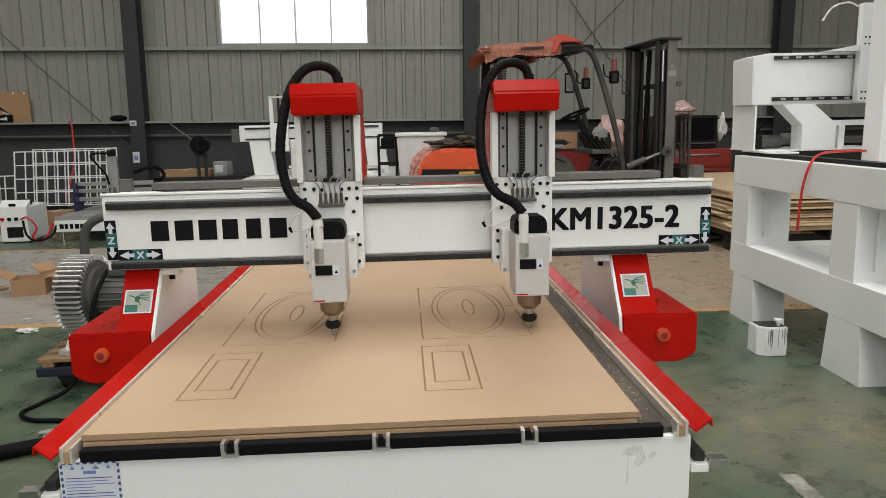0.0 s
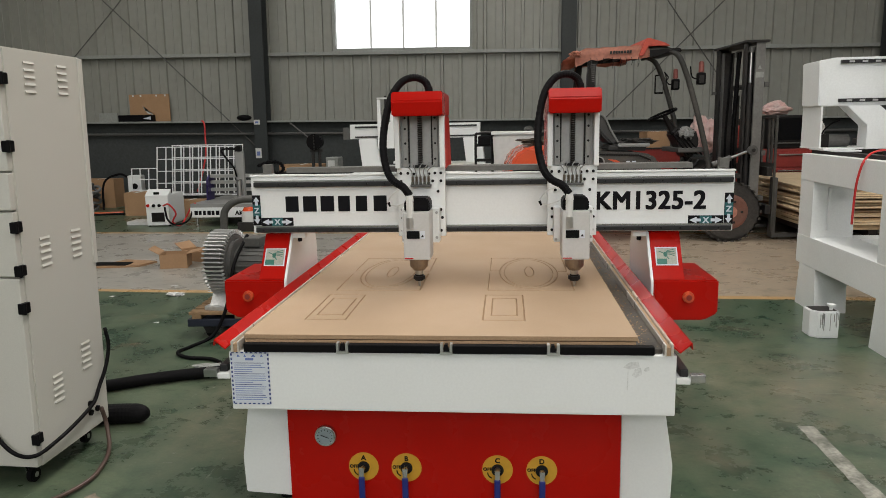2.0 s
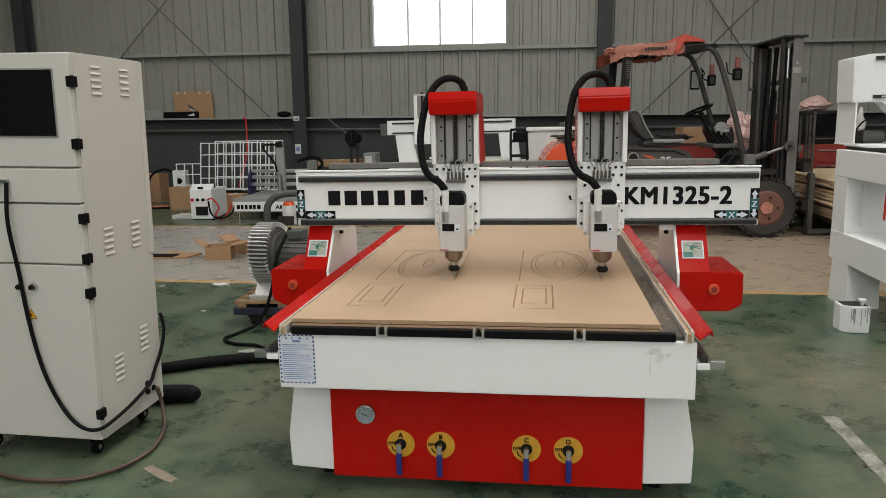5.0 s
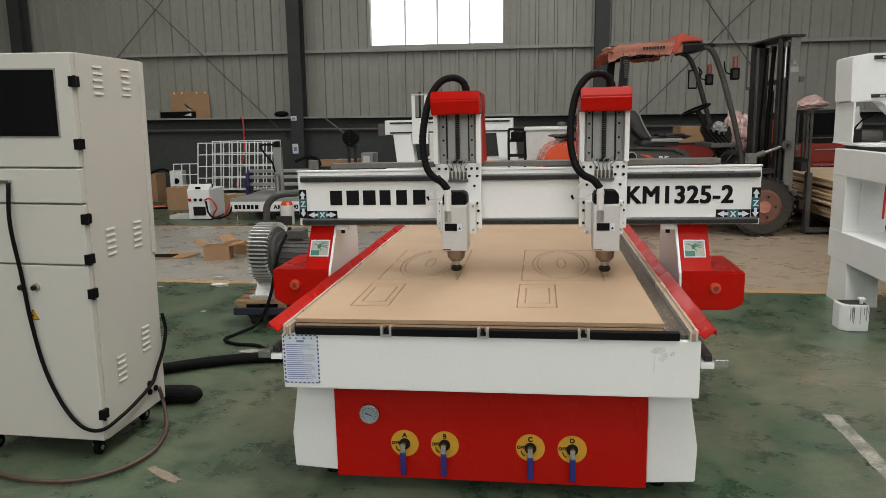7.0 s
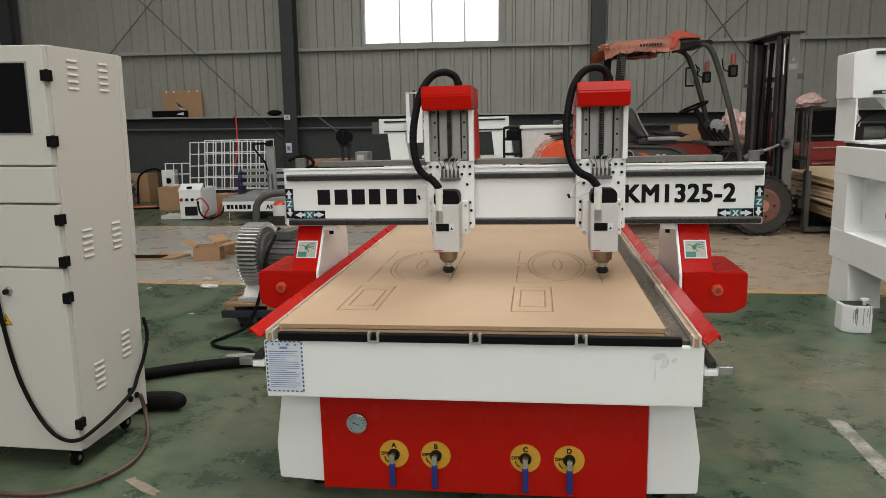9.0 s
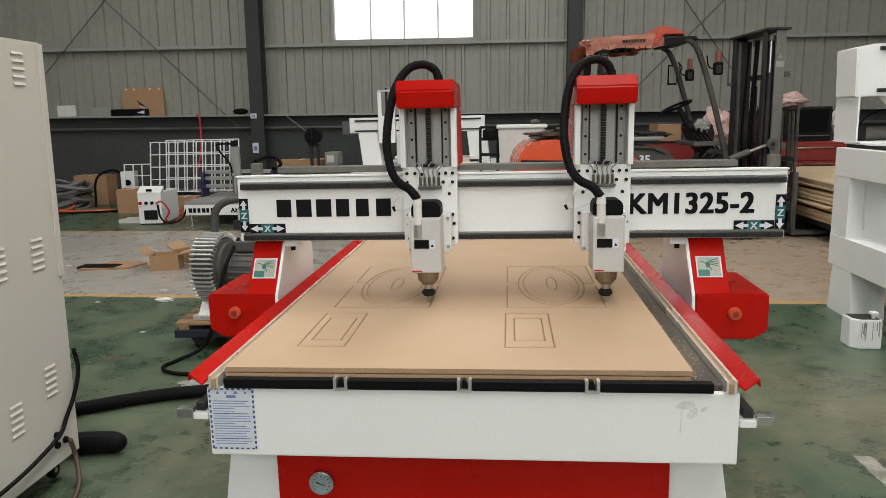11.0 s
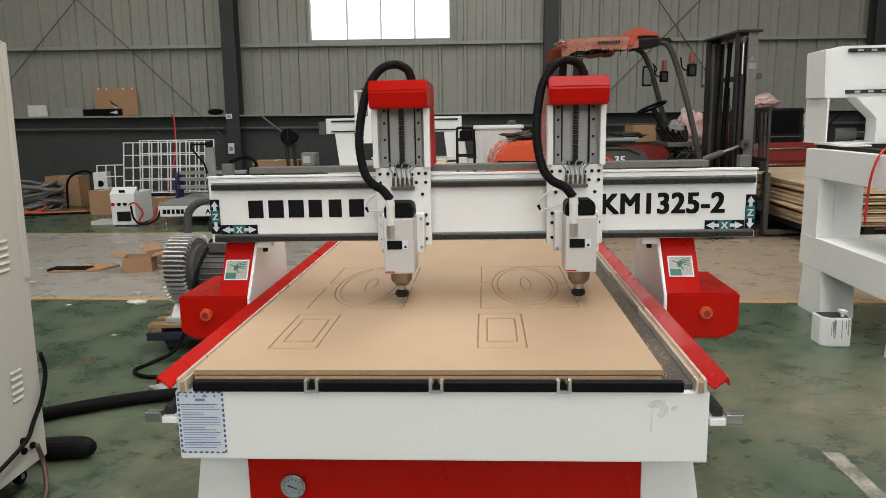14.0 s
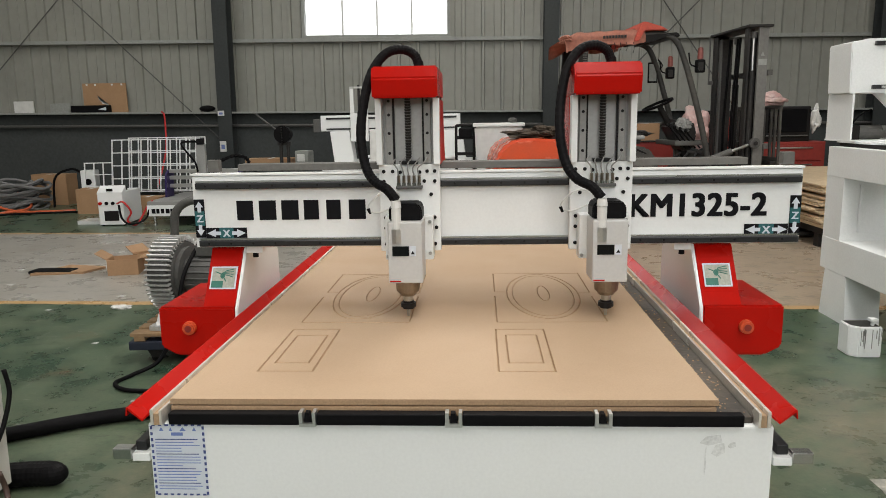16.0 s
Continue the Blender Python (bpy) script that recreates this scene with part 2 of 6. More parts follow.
    base = mix(math("MULTIPLY", ramp(scr, 0.62, 0.67), 0.6), base, (0.40, 0.40, 0.35))
    base = mix(math("MULTIPLY", ramp(scr2, 0.62, 0.67), 0.55), base, (0.34, 0.36, 0.30))
    base = mix(math("MULTIPLY", ramp(patch, 0.58, 0.72), 0.5), base, (0.025, 0.036, 0.024))
    fleck, smear = noise_of(16, 4, 0.7), noise_of(4.5, 7, 0.75, (1, 1.8, 1, 0.9))
    base = mix(math("MULTIPLY", ramp(fleck, 0.66, 0.71), 0.6), base, (0.33, 0.33, 0.29))
    base = mix(math("MULTIPLY", ramp(smear, 0.52, 0.66), 0.55), base, (0.024, 0.036, 0.024))
    rust = noise_of(1.7, 6, 0.7, (1, 1.5, 1, 2.0))
    base = mix(math("MULTIPLY", ramp(rust, 0.60, 0.72), 0.35), base, (0.17, 0.085, 0.045))
    line = math("LESS_THAN", math("ABSOLUTE", math("SUBTRACT", along, 3.50), 0), 0.045)
    line2 = math("LESS_THAN", math("ABSOLUTE", math("SUBTRACT", along, 6.80), 0), 0.045)
    lines = math("MULTIPLY", math("MAXIMUM", line, line2), math("SUBTRACT", 1.0, math("MULTIPLY", ramp(patch, 0.5, 0.75), 0.6)))
    base = mix(lines, base, (0.52, 0.33, 0.15))
    hsv = n.new("ShaderNodeHueSaturation")
    l.new(base, hsv.inputs["Color"])
    l.new(math("MULTIPLY_ADD", fine, 0.5, 0.75), hsv.inputs["Value"])
    l.new(hsv.outputs[0], b.inputs["Base Color"])
    l.new(math("MULTIPLY_ADD", patch, 0.55, 0.03), b.inputs["Roughness"])
    bp = n.new("ShaderNodeBump")
    bp.inputs["Strength"].default_value, bp.inputs["Distance"].default_value = 0.25, 0.004
    l.new(math("MULTIPLY_ADD", patch, 1.0, math("MULTIPLY", fine, 0.3)), bp.inputs["Height"])
    l.new(bp.outputs[0], b.inputs["Normal"])
    return m


FLOOR = floor_material()


# ---- building blocks ----
def mesh_of(name, bm, material):
    bmesh.ops.recalc_face_normals(bm, faces=bm.faces[:])
    me = bpy.data.meshes.new(name)
    bm.to_mesh(me)
    bm.free()
    me.materials.append(material)
    return me


def part(name, bm, material, parent=None, label="", smooth=False):
    ob = new(name, mesh_of(name, bm, material))
    if smooth:
        for p in ob.data.polygons:
            p.use_smooth = True
    if parent:
        ob.parent = parent
    return tagged(ob, label)


def thing(name, m, label, category, group=""):
    ob = new(name)
    ob.empty_display_size = 0.1
    ob.matrix_world = m
    return tagged(ob, label, category, group)


def box(x0, x1, y0, y1, z0, z1, bevel=0.0, bm=None):
    bm = bm or bmesh.new()
    made = bmesh.ops.create_cube(bm, size=1)["verts"]
    for v in made:
        v.co = Vector(((x0 + x1) / 2 + v.co.x * (x1 - x0), (y0 + y1) / 2 + v.co.y * (y1 - y0), (z0 + z1) / 2 + v.co.z * (z1 - z0)))
    if bevel:
        edges = list({e for v in made for e in v.link_edges})
        bmesh.ops.bevel(bm, geom=edges, offset=bevel, segments=2, affect="EDGES", profile=0.6)
    return bm


def cyl(a, c, r0, r1=None, seg=16, bm=None, bevel=0.0):
    bm = bm or bmesh.new()
    a, c = Vector(a), Vector(c)
    made = bmesh.ops.create_cone(bm, cap_ends=True, segments=seg, radius1=r0, radius2=r0 if r1 is None else r1, depth=(c - a).length)["verts"]
    m = Matrix.Translation((a + c) / 2) @ (c - a).to_track_quat("Z", "Y").to_matrix().to_4x4()
    bmesh.ops.transform(bm, matrix=m, verts=made)
    if bevel:
        rim = [e for e in {e for v in made for e in v.link_edges} if any(len(f.verts) > 4 for f in e.link_faces)]
        bmesh.ops.bevel(bm, geom=rim, offset=bevel, segments=2, affect="EDGES")
    return bm


def ball(center, rx, ry, rz, bm=None, seg=14):
    bm = bm or bmesh.new()
    made = bmesh.ops.create_uvsphere(bm, u_segments=seg, v_segments=seg // 2 + 2, radius=1)["verts"]
    bmesh.ops.transform(bm, matrix=Matrix.Translation(center) @ Matrix.Diagonal((rx, ry, rz, 1)), verts=made)
    return bm


def crumple(center, rx, ry, rz, seed, depth=0.35, bm=None):
    """One creased lump, as of crumpled film or cloth."""
    bm = bm or bmesh.new()
    made = bmesh.ops.create_icosphere(bm, subdivisions=5, radius=1)["verts"]
    shift = Vector((seed * 3.7, seed * 1.3, seed * 2.1))
    for v in made:
        p = v.co.copy()
        low = noise.noise(p * 1.6 + shift)
        crease = 1 - abs(noise.noise(p * 3.2 + shift * 2)) * 2
        fine = 1 - abs(noise.noise(p * 8.0 + shift)) * 2
        k = 1 + depth * (low * 0.9 + crease * 0.30 + fine * 0.07 - 0.22)
        z = p.z * k
        if z < 0:
            z *= 0.7
        v.co = Vector((center[0] + p.x * k * rx, center[1] + p.y * k * ry, center[2] + z * rz))
    return bm


def prism(points, axis, low, high, bevel=0.0, bm=None):
    """A polygon in the plane square to the axis, drawn out from low to high. x: points are (y, z); y: (x, z); z: (x, y)."""
    bm = bm or bmesh.new()

    def place(p, d):
        return {"x": (d, p[0], p[1]), "y": (p[0], d, p[1]), "z": (p[0], p[1], d)}[axis]
    a = [bm.verts.new(place(p, low)) for p in points]
    c = [bm.verts.new(place(p, high)) for p in points]
    bm.faces.new(a)
    bm.faces.new(c[::-1])
    k = len(points)
    for i in range(k):
        bm.faces.new((a[i], c[i], c[(i + 1) % k], a[(i + 1) % k]))
    if bevel:
        bmesh.ops.recalc_face_normals(bm, faces=bm.faces[:])
        bmesh.ops.bevel(bm, geom=list({e for v in a + c for e in v.link_edges}), offset=bevel, segments=2, affect="EDGES")
    return bm


def curve_points(points, steps=6):
    """A smooth line through the points."""
    p = [Vector(q) for q in points]
    p = [p[0] * 2 - p[1]] + p + [p[-1] * 2 - p[-2]]
    out = []
    for i in range(1, len(p) - 2):
        for k in range(steps):
            t = k / steps
            out.append(0.5 * (2 * p[i] + (p[i + 1] - p[i - 1]) * t + (2 * p[i - 1] - 5 * p[i] + 4 * p[i + 1] - p[i + 2]) * t * t
                              + (3 * p[i] - p[i - 1] - 3 * p[i + 1] + p[i + 2]) * t ** 3))
    return out + [p[-2]]


def tube(points, r, seg=8, steps=6, ribs=0.0, bm=None):
    bm = bm or bmesh.new()
    line = curve_points(points, steps) if steps > 1 else [Vector(q) for q in points]
    up, rings = Vector((0.31, 0.17, 0.93)), []
    for i, p in enumerate(line):
        d = (line[min(i + 1, len(line) - 1)] - line[max(i - 1, 0)]).normalized()
        u = up - d * up.dot(d)
        if u.length < 1e-3:
            u = Vector((1, 0, 0)) - d * d.x
        u.normalize()
        up, w = u, d.cross(u)
        rr = r * (1 + (ribs if i % 2 else -ribs))
        rings.append([bm.verts.new(p + (u * math.cos(a) + w * math.sin(a)) * rr) for a in (2 * math.pi * k / seg for k in range(seg))])
    for a, c in zip(rings, rings[1:]):
        for k in range(seg):
            bm.faces.new((a[k], a[(k + 1) % seg], c[(k + 1) % seg], c[k]))
    bm.faces.new(rings[0][::-1])
    bm.faces.new(rings[-1])
    return bm


def text(name, body, size, m, material, parent, depth=0.0015, center=True):
    cu = bpy.data.curves.new(name, "FONT")
    cu.body, cu.size, cu.extrude = body, size, depth
    cu.align_x, cu.space_character = ("CENTER" if center else "LEFT"), 1.07
    ob = new(name, cu)
    me = bpy.data.meshes.new_from_object(ob.evaluated_get(bpy.context.evaluated_depsgraph_get()))
    bpy.data.objects.remove(ob)
    bm = bmesh.new()
    for k, dx in enumerate((-0.036, -0.012, 0.012, 0.036)):
        for e in (-0.020, 0.0, 0.020):
            fresh = len(bm.verts)
            bm.from_mesh(me)
            bm.verts.ensure_lookup_table()
            for v in bm.verts[fresh:]:
                v.co += Vector((dx * size, e * size, k * 2e-5 + e * 1e-3))
    bm.to_mesh(me)
    bm.free()
    me.materials.append(material)
    made = new(name, me)
    made.parent = parent
    made.matrix_local = m
    return made


FACING = Matrix.Rotation(radians(90), 4, "X")


# ---- the hall ----
TILT = Matrix.Rotation(0.0115, 4, "Y")
WALL_Y = 11.1


def setting(name, bm, material, label, tilt=False, category="wall"):
    ob = part(name, bm, material, None, label)
    if tilt:
        ob.matrix_world = TILT
    return tagged(ob, category=category, kind="structure")


def ribbed(x0, x1, z0, z1, y):
    """Trapezoid-ribbed cladding sheet with real thickness."""
    bm = bmesh.new()
    pts, x = [], x0
    while x < x1 - 0.01:
        for dx, dy in ((0, 0), (0.12, 0), (0.126, -0.008), (0.134, -0.008), (0.14, 0), (0.24, 0), (0.252, -0.042), (0.296, -0.042), (0.308, 0)):
            if x + dx <= x1:
                pts.append((x + dx, y + dy))
        x += 0.33
    pts.append((x1, y))
    rows = [[bm.verts.new((px, py + d, z)) for px, py in pts] for z, d in ((z0, 0), (z1, 0), (z1, 0.05), (z0, 0.05))]
    for a, c in zip(rows, rows[1:] + rows[:1]):
        for k in range(len(pts) - 1):
            bm.faces.new((a[k], a[k + 1], c[k + 1], c[k]))
    return bm


floor = setting("floor", box(-16, 16, -9.2, 13, -0.15, 0), FLOOR, "worn green painted concrete floor with a bare grey aisle", category="floor")
WX0, WX1, WZ0, WZ1 = -2.92, -0.50, 2.70, 4.30
setting("wall_north_1", ribbed(-16, WX0, 1.42, 7.2, WALL_Y), CLADDING, "grey ribbed metal cladding wall", True)
setting("wall_north_2", ribbed(WX1, 16, 1.42, 7.2, WALL_Y), CLADDING, "grey ribbed metal cladding wall", True)
setting("wall_north_3", ribbed(WX0, WX1, 1.42, WZ0, WALL_Y), CLADDING, "grey ribbed metal cladding below the window", True)
setting("wall_north_4", ribbed(WX0, WX1, WZ1, 7.2, WALL_Y), CLADDING, "grey ribbed metal cladding above the window", True)
setting("wall_north_low", box(-16, 16, WALL_Y - 0.12, WALL_Y + 0.15, -0.4, 1.40), LOWER_WALL, "dark grey painted lower masonry wall", True)
setting("wall_ledge", box(-16, 16, WALL_Y - 0.32, WALL_Y - 0.005, 1.40, 1.432, 0.006), GIRT, "pale steel ledge on top of the lower wall", True, "ledge")
setting("trim_girt", box(-16, 16, WALL_Y - 0.13, WALL_Y - 0.032, 2.585, 2.645, 0.006), GIRT, "pale horizontal steel wall girt", True, "girt")
setting("trim_pipe", tube([(-16, WALL_Y - 0.2, 1.195), (0, WALL_Y - 0.2, 1.195), (16, WALL_Y - 0.2, 1.195)], 0.024, steps=1), MID, "thin grey pipe along the lower wall", True, "pipe")
for k, cx in enumerate((-9.75, -4.27, 1.22, 6.55, 12.0)):
    col = box(cx - 0.12, cx + 0.12, WALL_Y - 0.40, WALL_Y - 0.385, -0.4, 7.1)
    box(cx - 0.12, cx + 0.12, WALL_Y - 0.15, WALL_Y - 0.135, -0.4, 7.1, bm=col)
    box(cx - 0.008, cx + 0.008, WALL_Y - 0.386, WALL_Y - 0.149, -0.4, 7.1, bm=col)
    setting("column_%d" % (k + 1), col, COLUMN, "dark painted steel I-section column", True, "column")
win = tagged(new("window_1"), "bright frosted factory window in the cladding", "window", kind="structure")
win.matrix_world = TILT
wf = box(WX0 - 0.05, WX1 + 0.05, WALL_Y - 0.06, WALL_Y + 0.06, WZ0 - 0.05, WZ0)
box(WX0 - 0.05, WX1 + 0.05, WALL_Y - 0.06, WALL_Y + 0.06, WZ1, WZ1 + 0.05, bm=wf)
for x in (WX0 - 0.05, WX1):
    box(x, x + 0.05, WALL_Y - 0.06, WALL_Y + 0.06, WZ0, WZ1, bm=wf)
part("window_frame", wf, GIRT, win)
for x in (-2.28, -1.69, -1.10):
    part("mullion", box(x - 0.014, x + 0.014, WALL_Y - 0.01, WALL_Y + 0.03, WZ0 + 0.001, WZ1 - 0.001), PLASTIC_SHEET, win)
part("window_sill", box(WX0 - 0.08, WX1 + 0.08, WALL_Y - 0.11, WALL_Y - 0.061, WZ0 - 0.075, WZ0 - 0.045, 0.005), GIRT, win)
part("pane", box(WX0, WX1, WALL_Y + 0.032, WALL_Y + 0.036, WZ0, WZ1), GLASS, win).visible_shadow = False
sheet = setting("backdrop", box(WX0 - 1.5, WX1 + 1.5, WALL_Y + 0.9, WALL_Y + 0.92, WZ0 - 1.2, WZ1 + 1.5), SKY_GLOW, "bright overcast sky outside the window", True, "sky")
for k, (a, c) in enumerate((((-4.45, 1.02), (-6.97, 3.52)), ((-9.6, 0.96), (-6.97, 3.52)), ((-6.97, 3.52), (-4.45, 6.1)), ((-6.97, 3.52), (-9.6, 6.0)),
                            ((1.37, 0.87), (3.33, 2.80)), ((3.33, 2.80), (6.4, 5.85)), ((4.95, 0.5), (3.33, 2.80)), ((3.33, 2.80), (1.4, 5.55)))):
    rod = setting("trim_brace_%d" % (k + 1), cyl((a[0], WALL_Y - 0.15, a[1]), (c[0], WALL_Y - 0.15, c[1]), 0.010, seg=8), MID, "thin dark steel cross-bracing rod", False, "brace rod")
# Both side walls are unseen, added only to enclose the hall.
setting("wall_west", box(-16.2, -16, -9.2, 13, -0.4, 7.4), CLADDING, "unseen grey metal side wall added to close the hall")
setting("wall_east", box(16, 16.2, -9.2, 13, -0.4, 7.4), CLADDING, "unseen grey metal side wall added to close the hall")
# Unseen front wall; its high opening is made up for the front fill lamp.
front_pieces = [(-16, -4.0, -0.4, 7.4), (5.0, 16, -0.4, 7.4), (-4.0, 5.0, 6.75, 7.4), (-4.0, 5.0, -0.4, 2.65)]
for k, (x0, x1, z0, z1) in enumerate(front_pieces):
    setting("wall_south_%d" % (k + 1), box(x0, x1, -9.2, -9.0, z0, z1), CLADDING, "unseen grey metal front wall round an added light opening")
# Unseen roof, added round the gaps that hold the fill lamps.
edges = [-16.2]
for cx, wide, end in ADDED_ROOF_GAPS:
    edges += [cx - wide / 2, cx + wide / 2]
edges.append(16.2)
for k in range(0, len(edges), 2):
    setting("ceiling_%d" % (k // 2 + 1), box(edges[k], edges[k + 1], -9.2, 13, 7.2, 7.35), ROOF, "unseen metal roof sheets between added lamp gaps", category="ceiling")
for k, (cx, wide, end) in enumerate(ADDED_ROOF_GAPS):
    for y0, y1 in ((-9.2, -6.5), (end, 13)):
        setting("ceiling_end_%d" % (2 * k + (y0 > 0) + 1), box(cx - wide / 2, cx + wide / 2, y0, y1, 7.21, 7.34), ROOF, "unseen metal roof sheet at the end of an added gap", category="ceiling")

# ---- the router: bed, board, gantry, spindles ----
def make_bed():
    bed = thing("router_bed", pose(0, 0, 0), "white steel router bed with red front cover and red side guards", "router bed")
    part("front_panel", box(-0.71, 0.71, 0, 0.03, 0.447, 0.645, 0.006), WHITE, bed)
    part("bed_frame", box(-0.706, 0.706, 0.031, 2.62, 0.45, 0.643, 0.004), WHITE, bed)
    part("bed_top", box(-0.665, 0.668, 0.016, 2.60, 0.644, 0.660, 0.002), BED_DUST, bed, "dusty dark slotted bed surface")
    spans = [(-0.655, -0.352), (-0.312, -0.020), (0.020, 0.313), (0.353, 0.640)]
    for a, c in spans:
        part("slot_strip", box(a, c, -0.012, 0.014, 0.647, 0.674, 0.003), BLACK, bed, "black edge strip")
    for x in (-0.332, 0.0, 0.333):
        clip = part("slot_end", box(x - 0.019, x + 0.019, -0.015, 0.010, 0.645, 0.653), ALU, bed, "bright aluminium slot end")
        part("lip", box(x - 0.019, x - 0.011, -0.015, 0.010, 0.6535, 0.679), ALU, clip)
        part("lip", box(x + 0.011, x + 0.019, -0.015, 0.010, 0.6535, 0.679), ALU, clip)
        part("slot_core", prism([(x - 0.009, 0.654), (x + 0.009, 0.654), (x + 0.003, 0.676), (x - 0.006, 0.676)], "y", -0.010, 0.008), BLACK, clip)
    for s in (-1, 1):
        a, c = sorted((s * 0.669, s * 0.675))
        part("edge_rail", box(a, c, -0.014, 2.61, 0.647, 0.682, 0.001), WARM_ALU, bed, "pale aluminium edge rail")
        a, c = sorted((s * 0.6885, s * 0.696))
        part("edge_rail", box(a, c, -0.014, 2.61, 0.647, 0.684, 0.001), WARM_ALU, bed, "pale aluminium edge rail")
        a, c = sorted((s * 0.6755, s * 0.688))
        part("rail_channel", box(a, c, -0.012, 2.61, 0.647, 0.674), MDF_EDGE, bed, "dusty channel between the rails")
        guard = [(s * 0.6965, 0.672), (s * 0.716, 0.655), (s * 0.749, 0.683), (s * 0.751, 0.668), (s * 0.754, 0.668), (s * 0.7515, 0.688), (s * 0.748, 0.689), (s * 0.716, 0.6595), (s * 0.6975, 0.677)]
        part("side_guard", prism(guard, "y", -0.012, 2.64), RED, bed, "sloping glossy red guard")
        a, c = sorted((s * 0.7105, s * 0.752))
        part("rail_bracket", box(a, c, -0.004, 2.6, 0.553, 0.572, 0.002), WHITE, bed)
        a, c = sorted((s * 0.722, s * 0.748))
        part("linear_rail", box(a, c, 0.01, 2.6, 0.5725, 0.597, 0.003), RAIL_GREY, bed, "dark steel guide rail")
        a, c = sorted((s * 0.7525, s * 0.797))
        part("end_stop", box(a, c, -0.006, 0.022, 0.558, 0.584, 0.002), STEEL, bed, "bright steel end stop")
        for y in (0.14, 2.2):
            leg = [(s * 0.5675, 0.446), (s * 0.706, 0.446), (s * 0.742, 0.21), (s * 0.738, 0.078), (s * 0.5675, 0.068)]
            one = part("leg", prism(leg, "y", y, y + 0.26, 0.004), WHITE, bed)
            for dy in (0.13, 0.21):
                part("levelling_foot", cyl((s * 0.63, y + dy, 0), (s * 0.63, y + dy, 0.09), 0.026, 0.018, 12), BLACK, one)
    part("front_cover", box(-0.566, 0.566, 0.118, 0.132, 0.058, 0.446, 0.002), RED, bed, "flat glossy red steel cover")
    part("rear_cover", box(-0.566, 0.566, 2.34, 2.352, 0.058, 0.446, 0.002), RED, bed)
    gauge = part("pressure_gauge", cyl((-0.432, 0.1175, 0.312), (-0.432, 0.098, 0.312), 0.038, 0.036, 28, bevel=0.003), STEEL, bed, "round chrome vacuum gauge")
    part("dial", cyl((-0.432, 0.0976, 0.312), (-0.432, 0.0966, 0.312), 0.030, seg=24), mat("grey_dial", (0.26, 0.31, 0.33), 0.35), gauge)
    ticks = bmesh.new()
    for k in range(11):
        a = radians(-40 + 26 * k)
        p, q = Vector((math.cos(a), 0, math.sin(a))), Vector((-0.432, 0.0962, 0.312))
        cyl(q + p * 0.022, q + p * 0.027, 0.0012, seg=4, bm=ticks)
    part("scale", ticks, INK, gauge)
    part("needle", cyl((-0.446, 0.0960, 0.318), (-0.418, 0.0960, 0.307), 0.0018, 0.001, 6), INK, gauge)
    for x, letter in ((-0.305, "A"), (-0.156, "B"), (0.156, "C"), (0.305, "D")):
        valve = part("valve", cyl((x, 0.1175, 0.197), (x, 0.1160, 0.197), 0.052, seg=32), YELLOW, bed, "ball valve on a round yellow plate with a blue lever")
        part("collar", cyl((x, 0.1158, 0.197), (x, 0.108, 0.197), 0.021, seg=20, bevel=0.002), BLACK_PAINT, valve)
        part("stem", cyl((x, 0.108, 0.200), (x, 0.078, 0.200), 0.010, 0.008, 10), STEEL, valve)
        part("lever", prism([(x - 0.009, 0.212), (x + 0.009, 0.212), (x + 0.007, 0.176), (x - 0.007, 0.176)], "y", 0.073, 0.079), STEEL, valve)
        part("grip", box(x - 0.0105, x + 0.0105, 0.069, 0.081, 0.094, 0.180, 0.004), BLUE, valve, "blue plastic lever grip")
        text("letter", letter, 0.024, Matrix.Translation((x, 0.1155, 0.222)) @ FACING, INK, valve)
        text("word", "OFF", 0.016, Matrix.Translation((x - 0.034, 0.1155, 0.193)) @ FACING, INK, valve)
        part("arrow", tube([(x - 0.034, 0.115, 0.186), (x - 0.030, 0.115, 0.174), (x - 0.020, 0.115, 0.166)], 0.002, 4), INK, valve)
    smudge = mat("grease_smudge", (0.60, 0.61, 0.60), 0.6, grain=160, amount=0.1, wear=40, stain=0.8, dirt=(0.76, 0.77, 0.76))
    for x, z, w, h in ((0.548, 0.605, 0.050, 0.020), (0.575, 0.580, 0.030, 0.026), (0.610, 0.596, 0.018, 0.012), (0.560, 0.540, 0.004, 0.060)):
        part("smudge", prism([(x, z), (x + w * 0.4, z - h * 0.3), (x + w, z + h * 0.1), (x + w * 0.9, z + h), (x + w * 0.3, z + h * 0.8)], "y", -0.0012, -0.0003), smudge, bed)
    note = part("notice", box(-0.705, -0.577, -0.002, -0.0004, 0.466, 0.645), PAPER, bed, "white notice sheet with a striped blue border")
    for k in range(12):
        for x in (-0.704, -0.582):
            part("border_dash", box(x, x + 0.005, -0.0032, -0.0021, 0.469 + k * 0.0148, 0.4765 + k * 0.0148), BLUE_INK, note)
    for k in range(8):
        for z in (0.467, 0.640):
            part("border_dash", box(-0.700 + k * 0.0155, -0.692 + k * 0.0155, -0.0032, -0.0021, z, z + 0.004), BLUE_INK, note)
    for x, w in ((-0.683, 0.010), (-0.660, 0.008), (-0.635, 0.015), (-0.605, 0.009)):
        part("symbol", prism([(x, 0.628), (x + w, 0.628), (x + w / 2, 0.637)], "y", -0.0032, -0.0021), GREY_INK, note)
    part("print_bar", box(-0.655, -0.628, -0.0032, -0.0021, 0.6165, 0.624), GREY_INK, note)
    rng = random.Random(4)
    for k in range(18):
        z = 0.608 - k * 0.0073
